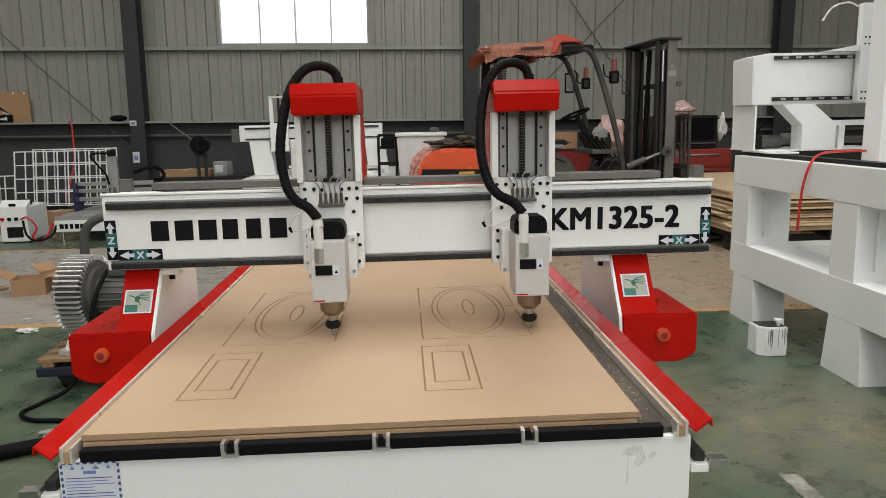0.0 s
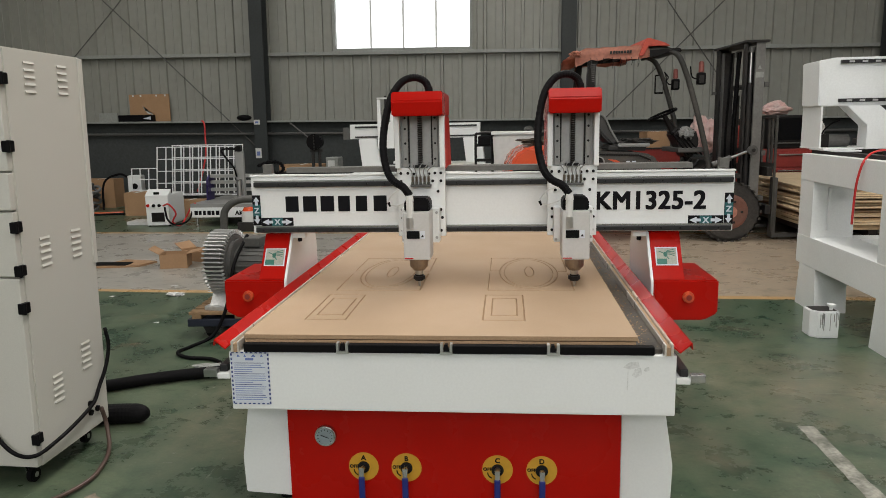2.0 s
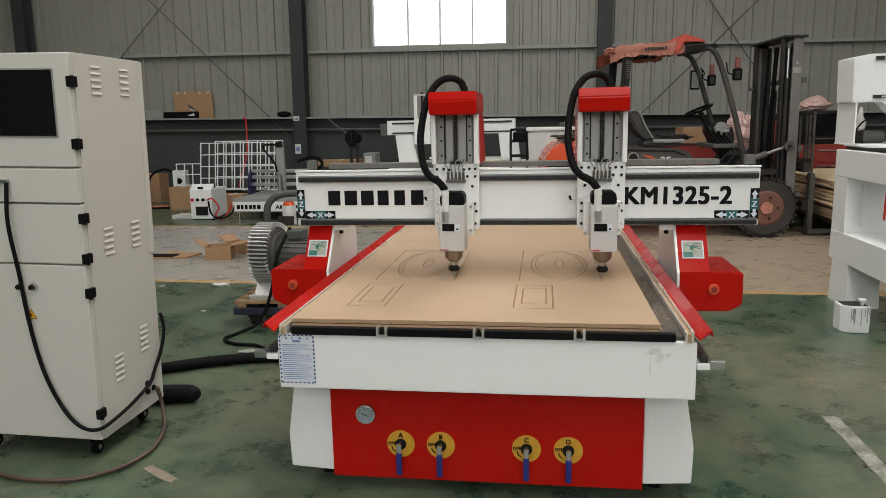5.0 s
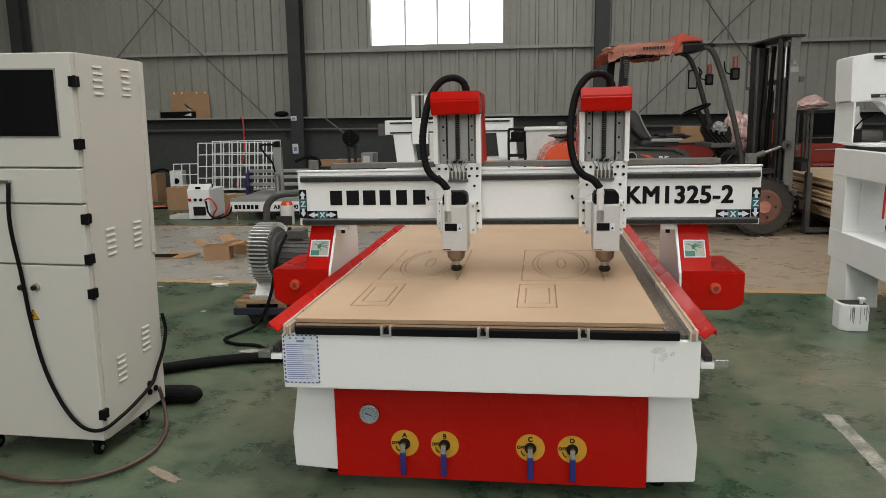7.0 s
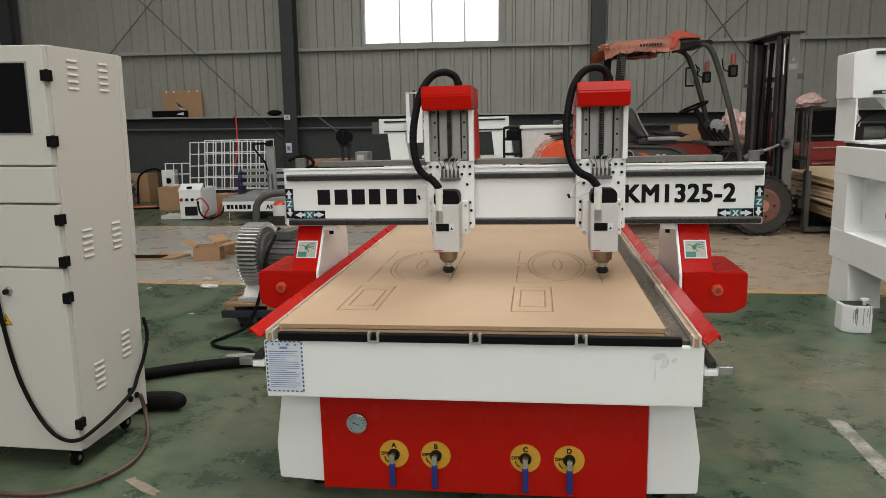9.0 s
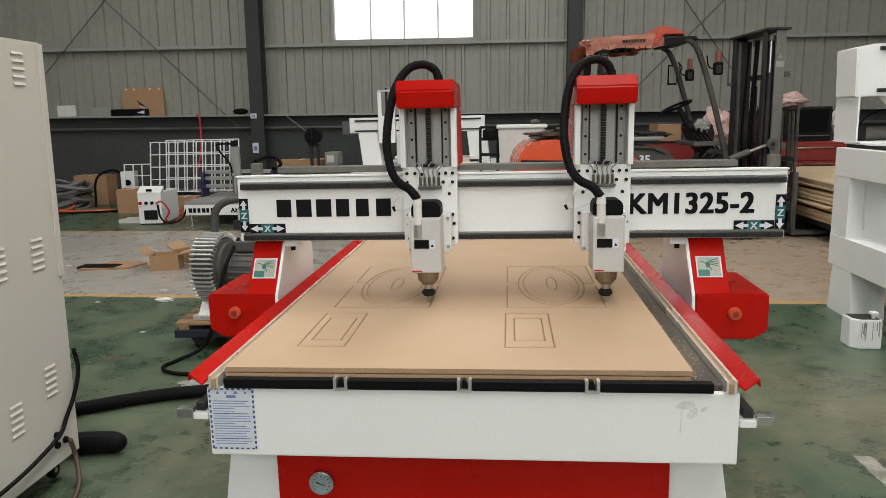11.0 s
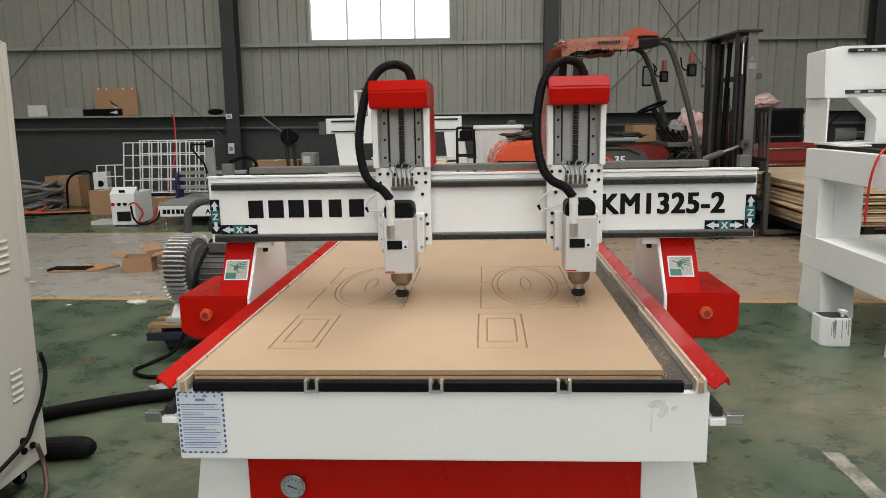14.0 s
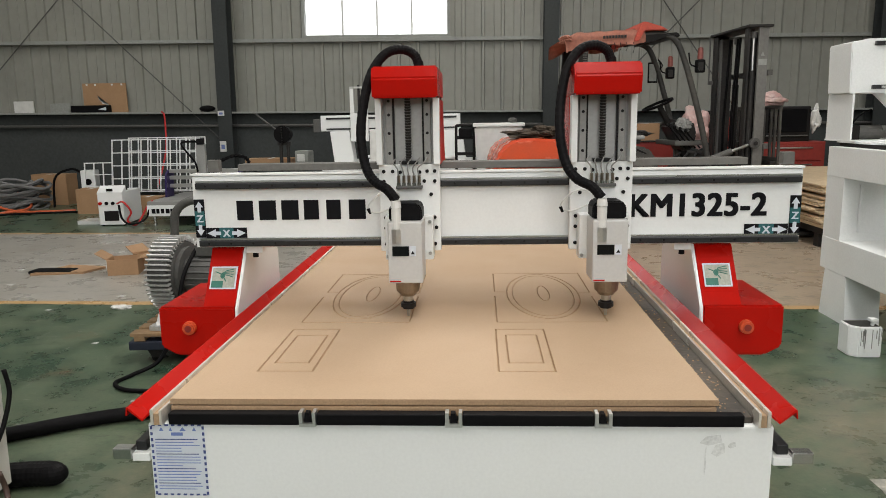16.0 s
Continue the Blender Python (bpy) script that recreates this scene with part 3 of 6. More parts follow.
        part("print_bar", box(-0.694, -0.694 + rng.choice((0.104, 0.1, 0.09, 0.06)), -0.0032, -0.0021, z - 0.0016, z), GREY_INK if k % 5 else BLUE_INK, note)
    return bed


make_bed()


def ring(bm, points, r):
    """A closed loop of triangular section, used to cut a groove."""
    k = len(points)
    p = [Vector(q) for q in points]
    rings = []
    for i in range(k):
        d1, d2 = (p[i] - p[i - 1]).normalized(), (p[(i + 1) % k] - p[i]).normalized()
        d = (d1 + d2).normalized()
        side = Vector((d.y, -d.x, 0)) / max(d.dot(d2), 0.4)
        rings.append([bm.verts.new(p[i] + side * r + Vector((0, 0, 0.004))), bm.verts.new(p[i] - side * r + Vector((0, 0, 0.004))), bm.verts.new(p[i] - Vector((0, 0, 0.0055)))])
    for i in range(k):
        a, c = rings[i], rings[(i + 1) % k]
        for j in range(3):
            bm.faces.new((a[j], a[(j + 1) % 3], c[(j + 1) % 3], c[j]))


TOP = 0.695


def make_board():
    cut = bmesh.new()

    def rect(x0, x1, y0, y1, r=0.005):
        ring(cut, [(x0, y0, TOP), (x1, y0, TOP), (x1, y1, TOP), (x0, y1, TOP)], r)

    def oval(cx, cy, rx, ry, r=0.005, k=56):
        ring(cut, [(cx + rx * math.cos(2 * math.pi * i / k), cy + ry * math.sin(2 * math.pi * i / k), TOP) for i in range(k)], r)

    for cx in (-0.335, 0.285):
        rect(cx - 0.178, cx - 0.035, 0.212, 0.578)
        rect(cx - 0.150, cx - 0.060, 0.275, 0.520)
        oval(cx, 1.02, 0.128, 0.325)
        oval(cx, 1.02, 0.108, 0.295, 0.004)
        oval(cx + 0.004, 1.03, 0.020, 0.11, 0.004, 28)
        # outer frame, broken where the oval crosses it
        g = 0.172
        for line in ([(cx - g, 1.36), (cx + g, 1.36)], [(cx - g, 0.655), (cx + g, 0.655)], [(cx - g, 1.36), (cx - g, 1.055)], [(cx + g, 1.36), (cx + g, 1.04)],
                     [(cx - g, 1.05), (cx - 0.132, 1.05)], [(cx + g, 1.03), (cx + 0.132, 1.03)], [(cx - g, 0.985), (cx - g, 0.66)], [(cx + g, 0.985), (cx + g, 0.66)]):
            (ax, ay), (bx, by) = line
            d = Vector((bx - ax, by - ay, 0)).normalized()
            s = Vector((-d.y, d.x, 0)) * 0.0045
            a, c = Vector((ax, ay, TOP)), Vector((bx, by, TOP))
            u, dn = Vector((0, 0, 0.004)), Vector((0, 0, -0.005))
            v = [cut.verts.new(q) for q in (a + s + u, a - s + u, a + dn, c + s + u, c - s + u, c + dn)]
            for f in ((0, 1, 2), (5, 4, 3), (0, 3, 4, 1), (1, 4, 5, 2), (2, 5, 3, 0)):
                cut.faces.new([v[i] for i in f])
    bmesh.ops.recalc_face_normals(cut, faces=cut.faces[:])
    cutter = new("cutter", mesh_of("cutter", cut, MDF_EDGE))
    ob = part("mdf_board", box(-0.664, 0.595, 0.026, 2.47, 0.6812, TOP), MDF, None)
    ob.data.materials.append(MDF_EDGE)
    mod = ob.modifiers.new("grooves", "BOOLEAN")
    mod.object, mod.solver, mod.operation, mod.use_self = cutter, "EXACT", "DIFFERENCE", True
    me = bpy.data.meshes.new_from_object(ob.evaluated_get(bpy.context.evaluated_depsgraph_get()))
    ob.modifiers.clear()
    ob.data = me
    bpy.data.objects.remove(cutter)
    for p in me.polygons:
        p.material_index = 1 if abs(p.normal.z) < 0.95 else 0
    tagged(ob, "tan fibreboard sheet carved with ovals and rectangles", "board")
    under = part("mdf_board", box(-0.662, 0.590, 0.024, 2.465, 0.6605, 0.6775, 0.001), MDF_EDGE, None)
    tagged(under, "tan fibreboard spoil sheet under the carved board", "board")


make_board()
rng = random.Random(11)
chips = bmesh.new()
for k in range(700):
    x = rng.choice((rng.uniform(0.60, 0.662), rng.uniform(0.605, 0.625), rng.uniform(-0.664, -0.652)))
    y, s = rng.uniform(0.02, 2.2), rng.uniform(0.0008, 0.0026)
    box(x - s, x + s, y - s * rng.uniform(0.6, 3), y + s, 0.6602, 0.6602 + s * 0.7, bm=chips)
for k in range(120):
    x, s = rng.uniform(-0.64, 0.6), rng.uniform(0.0015, 0.004)
    box(x - s * 3, x + s * 3, 0.017 - s, 0.0175, 0.6605, 0.6605 + s, bm=chips)
tagged(part("wood_dust", chips, MDF_EDGE), "loose wood chips lying along the board edges", "wood chips", kind="stuff")

GY = 0.92


def axis_mark(parent, x, z, s, vertical, letter):
    """Dark label with a double arrow and its letter."""
    w, h = (0.036, 0.134) if vertical else (0.144, 0.038)
    plate = part("axis_label", box(x - w / 2, x + w / 2, GY - 0.0035, GY - 0.0015, z - h / 2, z + h / 2), INK, parent, "dark axis label with white arrows")
    pw, ph = (w - 0.002, 0.052) if vertical else (0.050, h - 0.002)
    part("letter_patch", box(x - pw / 2, x + pw / 2, GY - 0.0039, GY - 0.0036, z - ph / 2, z + ph / 2), TEAL, plate)
    text("axis_letter", letter, 0.034, Matrix.Translation((x, GY - 0.0045, z - 0.012)) @ FACING, PAPER, plate, 0.0006)
    for e in (-1, 1):
        c, a, b, d = (0.030, 0.050, 0.014, 0.006) if vertical else (0.028, 0.058, 0.014, 0.006)
        pts = [(b * -1, c + 0.010), (0, a + 0.010), (b, c + 0.010), (d, c + 0.010), (d, c - 0.008), (-d, c - 0.008), (-d, c + 0.010)]
        pts = [(x + p, z + q * e) if vertical else (x + q * e, z + p) for p, q in pts]
        part("arrow", prism(pts, "y", GY - 0.0055, GY - 0.0037), PAPER, plate)


def make_gantry():
    gantry = thing("gantry", pose(0, 0, 0), "white gantry beam with black letters on two red motor housings", "gantry")
    beam = part("beam", box(-0.935, 1.135, GY, GY + 0.17, 0.893, 1.143, 0.005), WHITE, gantry)
    part("beam_lip", box(-0.937, 1.137, GY - 0.006, GY + 0.02, 1.144, 1.152, 0.002), WHITE, beam)
    for z0, z1 in ((1.099, 1.121), (0.899, 0.921)):
        rail = part("guide_rail", box(-0.917, 1.125, GY - 0.022, GY - 0.0005, z0, z1, 0.004), RAIL_GREY, gantry, "dark grey linear guide rail")
        part("rail_shine", box(-0.917, 1.125, GY - 0.016, GY - 0.0005, z1 + 0.0005, z1 + 0.006), STEEL, rail)
        for k in range(26):
            x = -0.88 + k * 0.078
            part("screw_hole", cyl((x, GY - 0.0222, (z0 + z1) / 2), (x, GY - 0.024, (z0 + z1) / 2), 0.004, seg=8), BLACK_PAINT, rail)
    part("cable_tray", box(-0.80, 0.985, GY + 0.09, GY + 0.17, 1.1525, 1.176, 0.003), TRAY_GREY, gantry, "grey metal cable tray")
    for x in (-0.905, 1.075):
        part("end_block", box(x + 0.01, x + 0.05, GY + 0.05, GY + 0.085, 1.1525, 1.195, 0.003), TRAY_GREY, gantry)
    # maker's lettering as plain blocks
    for k, w in enumerate((0.066, 0.068, 0.068, 0.060, 0.058, 0.066)):
        x = -0.786 + k * 0.0786
        sign = part("sign_block", box(x + 0.004, x + w - 0.004, GY - 0.003, GY - 0.001, 0.989, 1.057, 0.0008), INK, gantry)
    text("model_code", "AKM1325-2", 0.107, Matrix.Translation((0.757, GY - 0.002, 0.989)) @ FACING @ Matrix.Diagonal((0.95, 1, 1, 1)), INK, gantry)
    axis_mark(gantry, -0.914, 0.996, 1, True, "Z")
    axis_mark(gantry, -0.823, 0.944, 1, False, "X")
    axis_mark(gantry, 1.115, 0.987, 1, True, "Z")
    axis_mark(gantry, 1.023, 0.940, 1, False, "X")
    for s, x0, x1, xs in ((-1, -1.048, -0.777, -0.893), (1, 0.797, 1.062, 0.925)):
        inner = x1 if s < 0 else x0
        outer = x0 if s < 0 else x1
        prof = [(inner, 0.702), (outer, 0.702), (outer, 0.560), (outer - s * 0.055, 0.530), (inner, 0.530)]
        housing = part("motor_housing", prism(prof, "y", 0.82, 1.20, 0.007), RED, gantry, "glossy red sheet-metal motor housing")
        a, c = sorted((inner, xs))
        slope = [(0.824, 0.700), (0.86, 0.742), (0.955, 0.888), (1.10, 0.888), (1.10, 0.700)]
        part("sloped_cover", prism(slope, "x", a, c, 0.004), RED, housing)
        knob = part("knob", cyl((s * 0.938 - (0.0 if s > 0 else 0.0), 0.8195, 0.632), (s * 0.938, 0.796, 0.632), 0.024, 0.022, 18, bevel=0.004), ORANGE, housing, "round orange-red twist knob")
        part("knob_face", cyl((s * 0.938, 0.7955, 0.632), (s * 0.938, 0.7935, 0.632), 0.012, seg=12), DULL_RED, knob)
        side = [(0.80, 0.555), (0.812, 0.70), (0.95, 0.888), (1.30, 0.888), (1.335, 0.80), (1.34, 0.62), (1.20, 0.555)]
        e0, e1 = sorted((inner - s * 0.001, inner - s * 0.012))
        upright = part("upright", prism(side, "x", e0, e1, 0.003), WHITE, gantry, "white steel side plate")
        b0, b1 = sorted((s * 0.715, inner - s * 0.0125))
        part("slide_block", box(b0, b1, 0.86, 1.26, 0.5975, 0.640, 0.004), STEEL, upright)
        part("carrier", box(min(inner, xs), max(inner, xs), 0.96, 1.25, 0.8885, 0.8925), WHITE, upright)
        f0, f1 = sorted((inner - s * 0.013, inner - s * 0.07))
        part("limit_bracket", box(f0, f1, 0.94, 0.98, 0.868, 0.8925, 0.002), WHITE, upright)
        part("limit_switch", cyl(((f0 + f1) / 2, 0.95, 0.8675), ((f0 + f1) / 2, 0.95, 0.852), 0.010, seg=12), BLACK, upright)
        # safety sticker on the slope
        t0, d = Vector((0, 0.868, 0.754)), Vector((0, 0.095, 0.146)).normalized()
        nrm = Vector((0, -d.z, d.y))
        cx = (inner + xs) / 2
        base = Matrix.Translation(Vector((cx, 0, 0)) + t0 + nrm * 0.0015) @ Matrix(((1, 0, 0, 0), (0, d.y, nrm.y, 0), (0, d.z, nrm.z, 0), (0, 0, 0, 1)))
        stick = part("safety_sticker", box(-0.046, 0.046, 0, 0.084, 0, 0.0015), PAPER, housing, "faded grey and green safety sticker")
        stick.matrix_local = base
        part("print_field", box(-0.041, 0.041, 0.005, 0.079, 0.0016, 0.0020), STICKER, stick)
        part("print_block", box(-0.041, 0.000, 0.005, 0.030, 0.0021, 0.0026), GREEN_INK, stick)
        part("print_figure", ball((-0.004, 0.050, 0.0021), 0.009, 0.012, 0.0006, seg=10), GREEN_INK, stick)
        for k in range(4):
            part("print_bar", tube([(-0.012 + 0.004 * k, 0.048 + 0.004 * k, 0.0022), (0.006, 0.052 + 0.005 * k, 0.0022), (0.034, 0.044 + 0.010 * k, 0.0022)], 0.0016, 4, 3), GREEN_INK, stick)
        part("print_bar", tube([(-0.030, 0.064, 0.0022), (-0.012, 0.056, 0.0022), (0.002, 0.040, 0.0022), (0.010, 0.028, 0.0022)], 0.0022, 4, 3), GREEN_INK, stick)
    return gantry


make_gantry()


def make_carriage(cx, hose_side):
    car = thing("spindle_carriage", pose(cx, 0, 0), "red-hooded spindle carriage with white plate and black cable hose", "spindle", "spindles on the gantry")
    part("plate", box(-0.102, 0.102, 0.866, 0.897, 0.886, 1.178, 0.003), WHITE, car, "white drilled steel plate")
    for x, z in ((-0.085, 1.155), (-0.055, 1.155), (-0.03, 1.152), (0.035, 1.152), (0.06, 1.155), (0.085, 1.155), (-0.085, 1.122), (0.05, 1.122), (0.085, 1.122),
                 (-0.07, 1.078), (0.072, 1.078), (-0.083, 1.0), (-0.083, 0.965), (0.083, 1.0), (0.072, 0.972), (0.088, 0.966), (-0.083, 0.91), (0.083, 0.91)):
        part("bolt", cyl((x, 0.8655, z), (x, 0.859, z), 0.0062, seg=8), BLACK_PAINT, car)
    part("back_frame", box(-0.090, 0.090, 0.885, 0.90, 1.1785, 1.395), SILVER, car, "grey aluminium back plate")
    for s in (-1, 1):
        a, c = sorted((s * 0.084, s * 0.104))
        part("side_wall", box(a, c, 0.835, 0.884, 1.1785, 1.392, 0.002), WHITE, car)
        a, c = sorted((s * 0.052, s * 0.074))
        rail = part("vertical_rail", box(a, c, 0.868, 0.8845, 1.18, 1.394, 0.002), GREY_PLASTIC, car, "grey vertical guide rail")
        a, c = sorted((s * 0.046, s * 0.0515))
        part("rail_groove", box(a, c, 0.872, 0.8845, 1.18, 1.394), BLACK_PAINT, rail)
        for z in (1.215, 1.28, 1.34, 1.385):
            part("rail_bolt", cyl((s * 0.063, 0.8675, z), (s * 0.063, 0.864, z), 0.005, seg=8), BLACK_PAINT, rail)
    screw = bmesh.new()
    for k in range(24):
        cyl((0, 0.862, 1.179 + k * 0.009), (0, 0.862, 1.1868 + k * 0.009), 0.0085, 0.011, 10, bm=screw)
    part("ball_screw", screw, DARK, car, "dark threaded ball screw")
    part("screw_nut", box(-0.030, 0.030, 0.848, 0.884, 1.1785, 1.190, 0.002), BLACK_PAINT, car)
    hood_front = [(0.775, 1.392), (0.766, 1.452), (0.782, 1.490), (1.12, 1.487), (1.12, 1.392)]
    hood = part("hood", prism(hood_front, "x", -0.104, 0.104, 0.005), RED, car, "glossy red sheet-metal hood")
    part("rear_cover", prism([(0.90, 1.391), (1.12, 1.391), (1.215, 1.17), (0.90, 1.17)], "x", -0.1035, 0.1035, 0.004), RED, hood)
    part("hose_boot", cyl((0.035, 0.93, 1.4905), (0.035, 0.93, 1.515), 0.017, 0.015, 14), BLACK, hood)
    # spindle
    part("spindle_mount", box(-0.078, 0.080, 0.80, 0.8655, 0.868, 1.012, 0.003), WHITE, car)
    for x, z in ((0.070, 0.995), (0.070, 0.89), (-0.070, 0.88)):
        part("bolt", cyl((x, 0.7995, z), (x, 0.793, z), 0.006, seg=8), STEEL, car)
    body = part("spindle_body", box(-0.054, 0.054, 0.672, 0.7995, 0.817, 1.012, 0.005), LIGHT_GREY, car, "square light-grey spindle motor")
    part("fan_cowl", prism([(-0.052, 1.0125), (0.052, 1.0125), (0.052, 1.050), (0.040, 1.066), (-0.040, 1.066), (-0.052, 1.050)], "y", 0.70, 0.798, 0.004), BLACK, body, "black plastic fan cowl")
    part("display", box(-0.040, 0.012, 0.6695, 0.6715, 0.905, 0.936), SCREEN, body, "small dark nameplate")
    part("display", box(0.014, 0.034, 0.6695, 0.6715, 0.905, 0.936), PAPER, body, "small warning label")
    part("warning_mark", prism([(0.018, 0.911), (0.030, 0.911), (0.024, 0.922)], "y", 0.6685, 0.6693), INK, body)
    part("red_label", box(-0.050, -0.015, 0.6700, 0.6715, 0.822, 0.826), RED, body)
    plug = part("connector", cyl((-0.026, 0.682, 0.962), (-0.026, 0.682, 1.055), 0.015, seg=14, bevel=0.002), PLASTIC_SHEET, body, "grey round cable connector")
    part("connector_nut", cyl((-0.026, 0.682, 0.945), (-0.026, 0.682, 0.99), 0.019, 0.019, 8), ALU, plug)
    part("connector_collar", cyl((-0.026, 0.682, 1.0555), (-0.026, 0.682, 1.078), 0.017, 0.014, 12), PLASTIC_SHEET, plug)
    nose = part("nose", cyl((0, 0.73, 0.778), (0, 0.73, 0.8165), 0.037, 0.041, 24, bevel=0.003), BRONZE, car, "machined bronze-coloured spindle nose")
    part("nose_ring", cyl((0, 0.73, 0.766), (0, 0.73, 0.7775), 0.024, 0.032, 18), BRONZE, nose)
    part("neck", cyl((0, 0.73, 0.748), (0, 0.73, 0.7655), 0.016, 0.017, 14), STEEL, nose)
    part("collet_nut", cyl((0, 0.73, 0.722), (0, 0.73, 0.7475), 0.025, 0.024, 14, bevel=0.006), BLACK_PAINT, nose, "black collet nut")
    part("router_bit", cyl((0, 0.73, 0.6965), (0, 0.73, 0.7215), 0.0045, 0.007, 8), STEEL, nose)
    pts = [(-0.026, 0.690, 1.078), (-0.055, 0.70, 1.112), (-0.098, 0.73, 1.135), (-0.128, 0.76, 1.18), (-0.145, 0.79, 1.27), (-0.140, 0.83, 1.37), (-0.118, 0.87, 1.47),
           (-0.075, 0.90, 1.535), (-0.022, 0.92, 1.553), (0.020, 0.93, 1.535), (0.035, 0.93, 1.500)]
    part("cable_hose", tube(pts, 0.0155, 12, 9, 0.035), BLACK, car, "black corrugated cable hose", smooth=False)
    for k in range(5):
        x = -0.034 + k * 0.017
        fit = part("air_fitting", cyl((x, 0.852, 1.118), (x, 0.852, 1.142), 0.0052, seg=8), BRONZE, car, "small brass air fitting")
        part("fitting_nut", cyl((x, 0.852, 1.108), (x, 0.852, 1.1178), 0.0068, seg=6), STEEL, fit)
        part("air_tube", tube([(x, 0.852, 1.1425), (x - 0.004, 0.85, 1.165), (x * 1.5, 0.848, 1.185), (x * 1.5 + 0.012, 0.862, 1.2)], 0.0026, 6, 4), GREY_PLASTIC, fit)
    part("fitting_block", box(-0.043, 0.045, 0.842, 0.8655, 1.098, 1.108, 0.002), MID, car)
    part("stray_tube", tube([(-0.035, 0.84, 1.085), (-0.085, 0.82, 1.09), (-0.125, 0.82, 1.06), (-0.135, 0.83, 1.03), (-0.10, 0.83, 1.022), (-0.05, 0.83, 1.04)], 0.003, 6, 6), PLASTIC_SHEET, car, "clear loose air tube")
    part("tube_end", cyl((-0.137, 0.83, 1.036), (-0.129, 0.83, 1.018), 0.006, 0.004, 8), BLACK, car)
    return car


first = make_carriage(-0.172, 1)
copy_thing(first, pose(0.462, 0, 0))


# ---- control cabinet, its cables ----
def make_cabinet():
    cab = thing("control_cabinet", pose(-1.594, 0.24, 0.0, 0, 1.2, 0), "tall cream steel control cabinet on casters with dark screen", "control cabinet")
    X0 = -0.62
    prof = [(0.03, 0.09), (0.50, 0.09), (0.50, 1.655), (0.03, 1.655)]
    part("body", prism(prof, "x", X0, 0, 0.004), CREAM, cab)
    part("back_trim", box(-0.004, 0.006, 0.475, 0.503, 0.80, 1.65, 0.002), CREAM, cab)
    upper = part("upper_door", box(X0 + 0.004, -0.002, 0.004, 0.0295, 1.222, 1.652, 0.004), CREAM, cab)
    part("bezel", box(X0 + 0.06, -0.066, 0.0005, 0.0038, 1.335, 1.595, 0.001), GREY_PLASTIC, upper)
    part("screen", box(X0 + 0.066, -0.072, -0.002, 0.0003, 1.341, 1.589), SCREEN, upper, "dark monitor window")
    drawer = part("keyboard_drawer", box(X0 + 0.004, -0.002, 0.0, 0.0295, 1.082, 1.215, 0.004), CREAM, cab)
    part("drawer_handle", box(X0 + 0.25, X0 + 0.33, -0.018, -0.0005, 1.160, 1.172, 0.003), STEEL, drawer)
    part("middle_panel", box(X0 + 0.004, -0.002, 0.004, 0.0295, 0.838, 1.075, 0.004), CREAM, cab)
    lower = part("lower_door", box(X0 + 0.004, -0.002, 0.004, 0.0295, 0.095, 0.831, 0.004), CREAM, cab)
    for x in (-0.235, -0.292):
        lock = part("lock", cyl((x, 0.0035, 0.742), (x, -0.012, 0.742), 0.016, 0.014, 14), STEEL, lower, "round brass cam lock")
        part("key_slot", cyl((x, -0.0122, 0.742), (x, -0.022, 0.742), 0.010, seg=10), BLACK_PAINT, lock)
    sign = part("warning_sign", prism([(-0.285, 0.606), (-0.235, 0.606), (-0.26, 0.65)], "y", 0.0012, 0.0035), YELLOW, lower, "yellow triangular warning sticker")
    part("flash_mark", prism([(-0.263, 0.612), (-0.256, 0.626), (-0.262, 0.626), (-0.258, 0.640), (-0.266, 0.622), (-0.26, 0.622)], "y", 0.0, 0.001), INK, sign)
    part("sign_border", tube([(-0.283, 0.002, 0.6075), (-0.237, 0.002, 0.6075), (-0.26, 0.002, 0.648), (-0.283, 0.002, 0.6075)], 0.002, 4, 1), INK, sign)
    for z in (1.545, 1.31, 1.02, 0.86, 0.72, 0.21):
        hinge = part("hinge", box(-0.010, 0.012, -0.008, 0.034, z - 0.020, z + 0.020, 0.003), BLACK, cab, "black hinge")
        part("hinge_pin", cyl((0.012, 0.0, z - 0.022), (0.012, 0.0, z + 0.022), 0.006, seg=8), BLACK, hinge)
    for y0, z0 in ((0.135, 1.50), (0.335, 1.50), (0.135, 0.85), (0.335, 0.85), (0.135, 0.30), (0.335, 0.37)):
        for k in range(5):
            z = z0 + k * 0.026
            part("louvre", prism([(0.0005, z), (0.0042, z + 0.001), (0.0005, z + 0.010)], "y", y0, y0 + 0.062), CREAM, cab)
    for y, z in ((0.36, 0.17), (0.36, 0.21), (0.41, 0.17)):
        part("cable_gland", cyl((0.0005, y, z), (0.010, y, z), 0.013, seg=12), BLACK, cab)
    # Dark slab added to deepen the shade beneath; the cabinet has no such part.
    part("base_skirt", box(X0 + 0.12, -0.14, 0.115, 0.39, 0.045, 0.0895), DARK, cab)
    for x in (X0 + 0.07, -0.075):
        for y in (0.075, 0.43):
            caster = part("caster", cyl((x - 0.013, y, 0.030), (x + 0.013, y, 0.030), 0.030, seg=18, bevel=0.004), BLACK, cab, "black rubber caster")
            part("caster_hub", cyl((x - 0.0145, y, 0.030), (x + 0.0145, y, 0.030), 0.011, seg=10), STEEL, caster)
            part("caster_fork", prism([(y - 0.024, 0.0735), (y + 0.024, 0.0735), (y + 0.008, 0.028), (y - 0.008, 0.028)], "x", x - 0.019, x - 0.015), STEEL, caster)
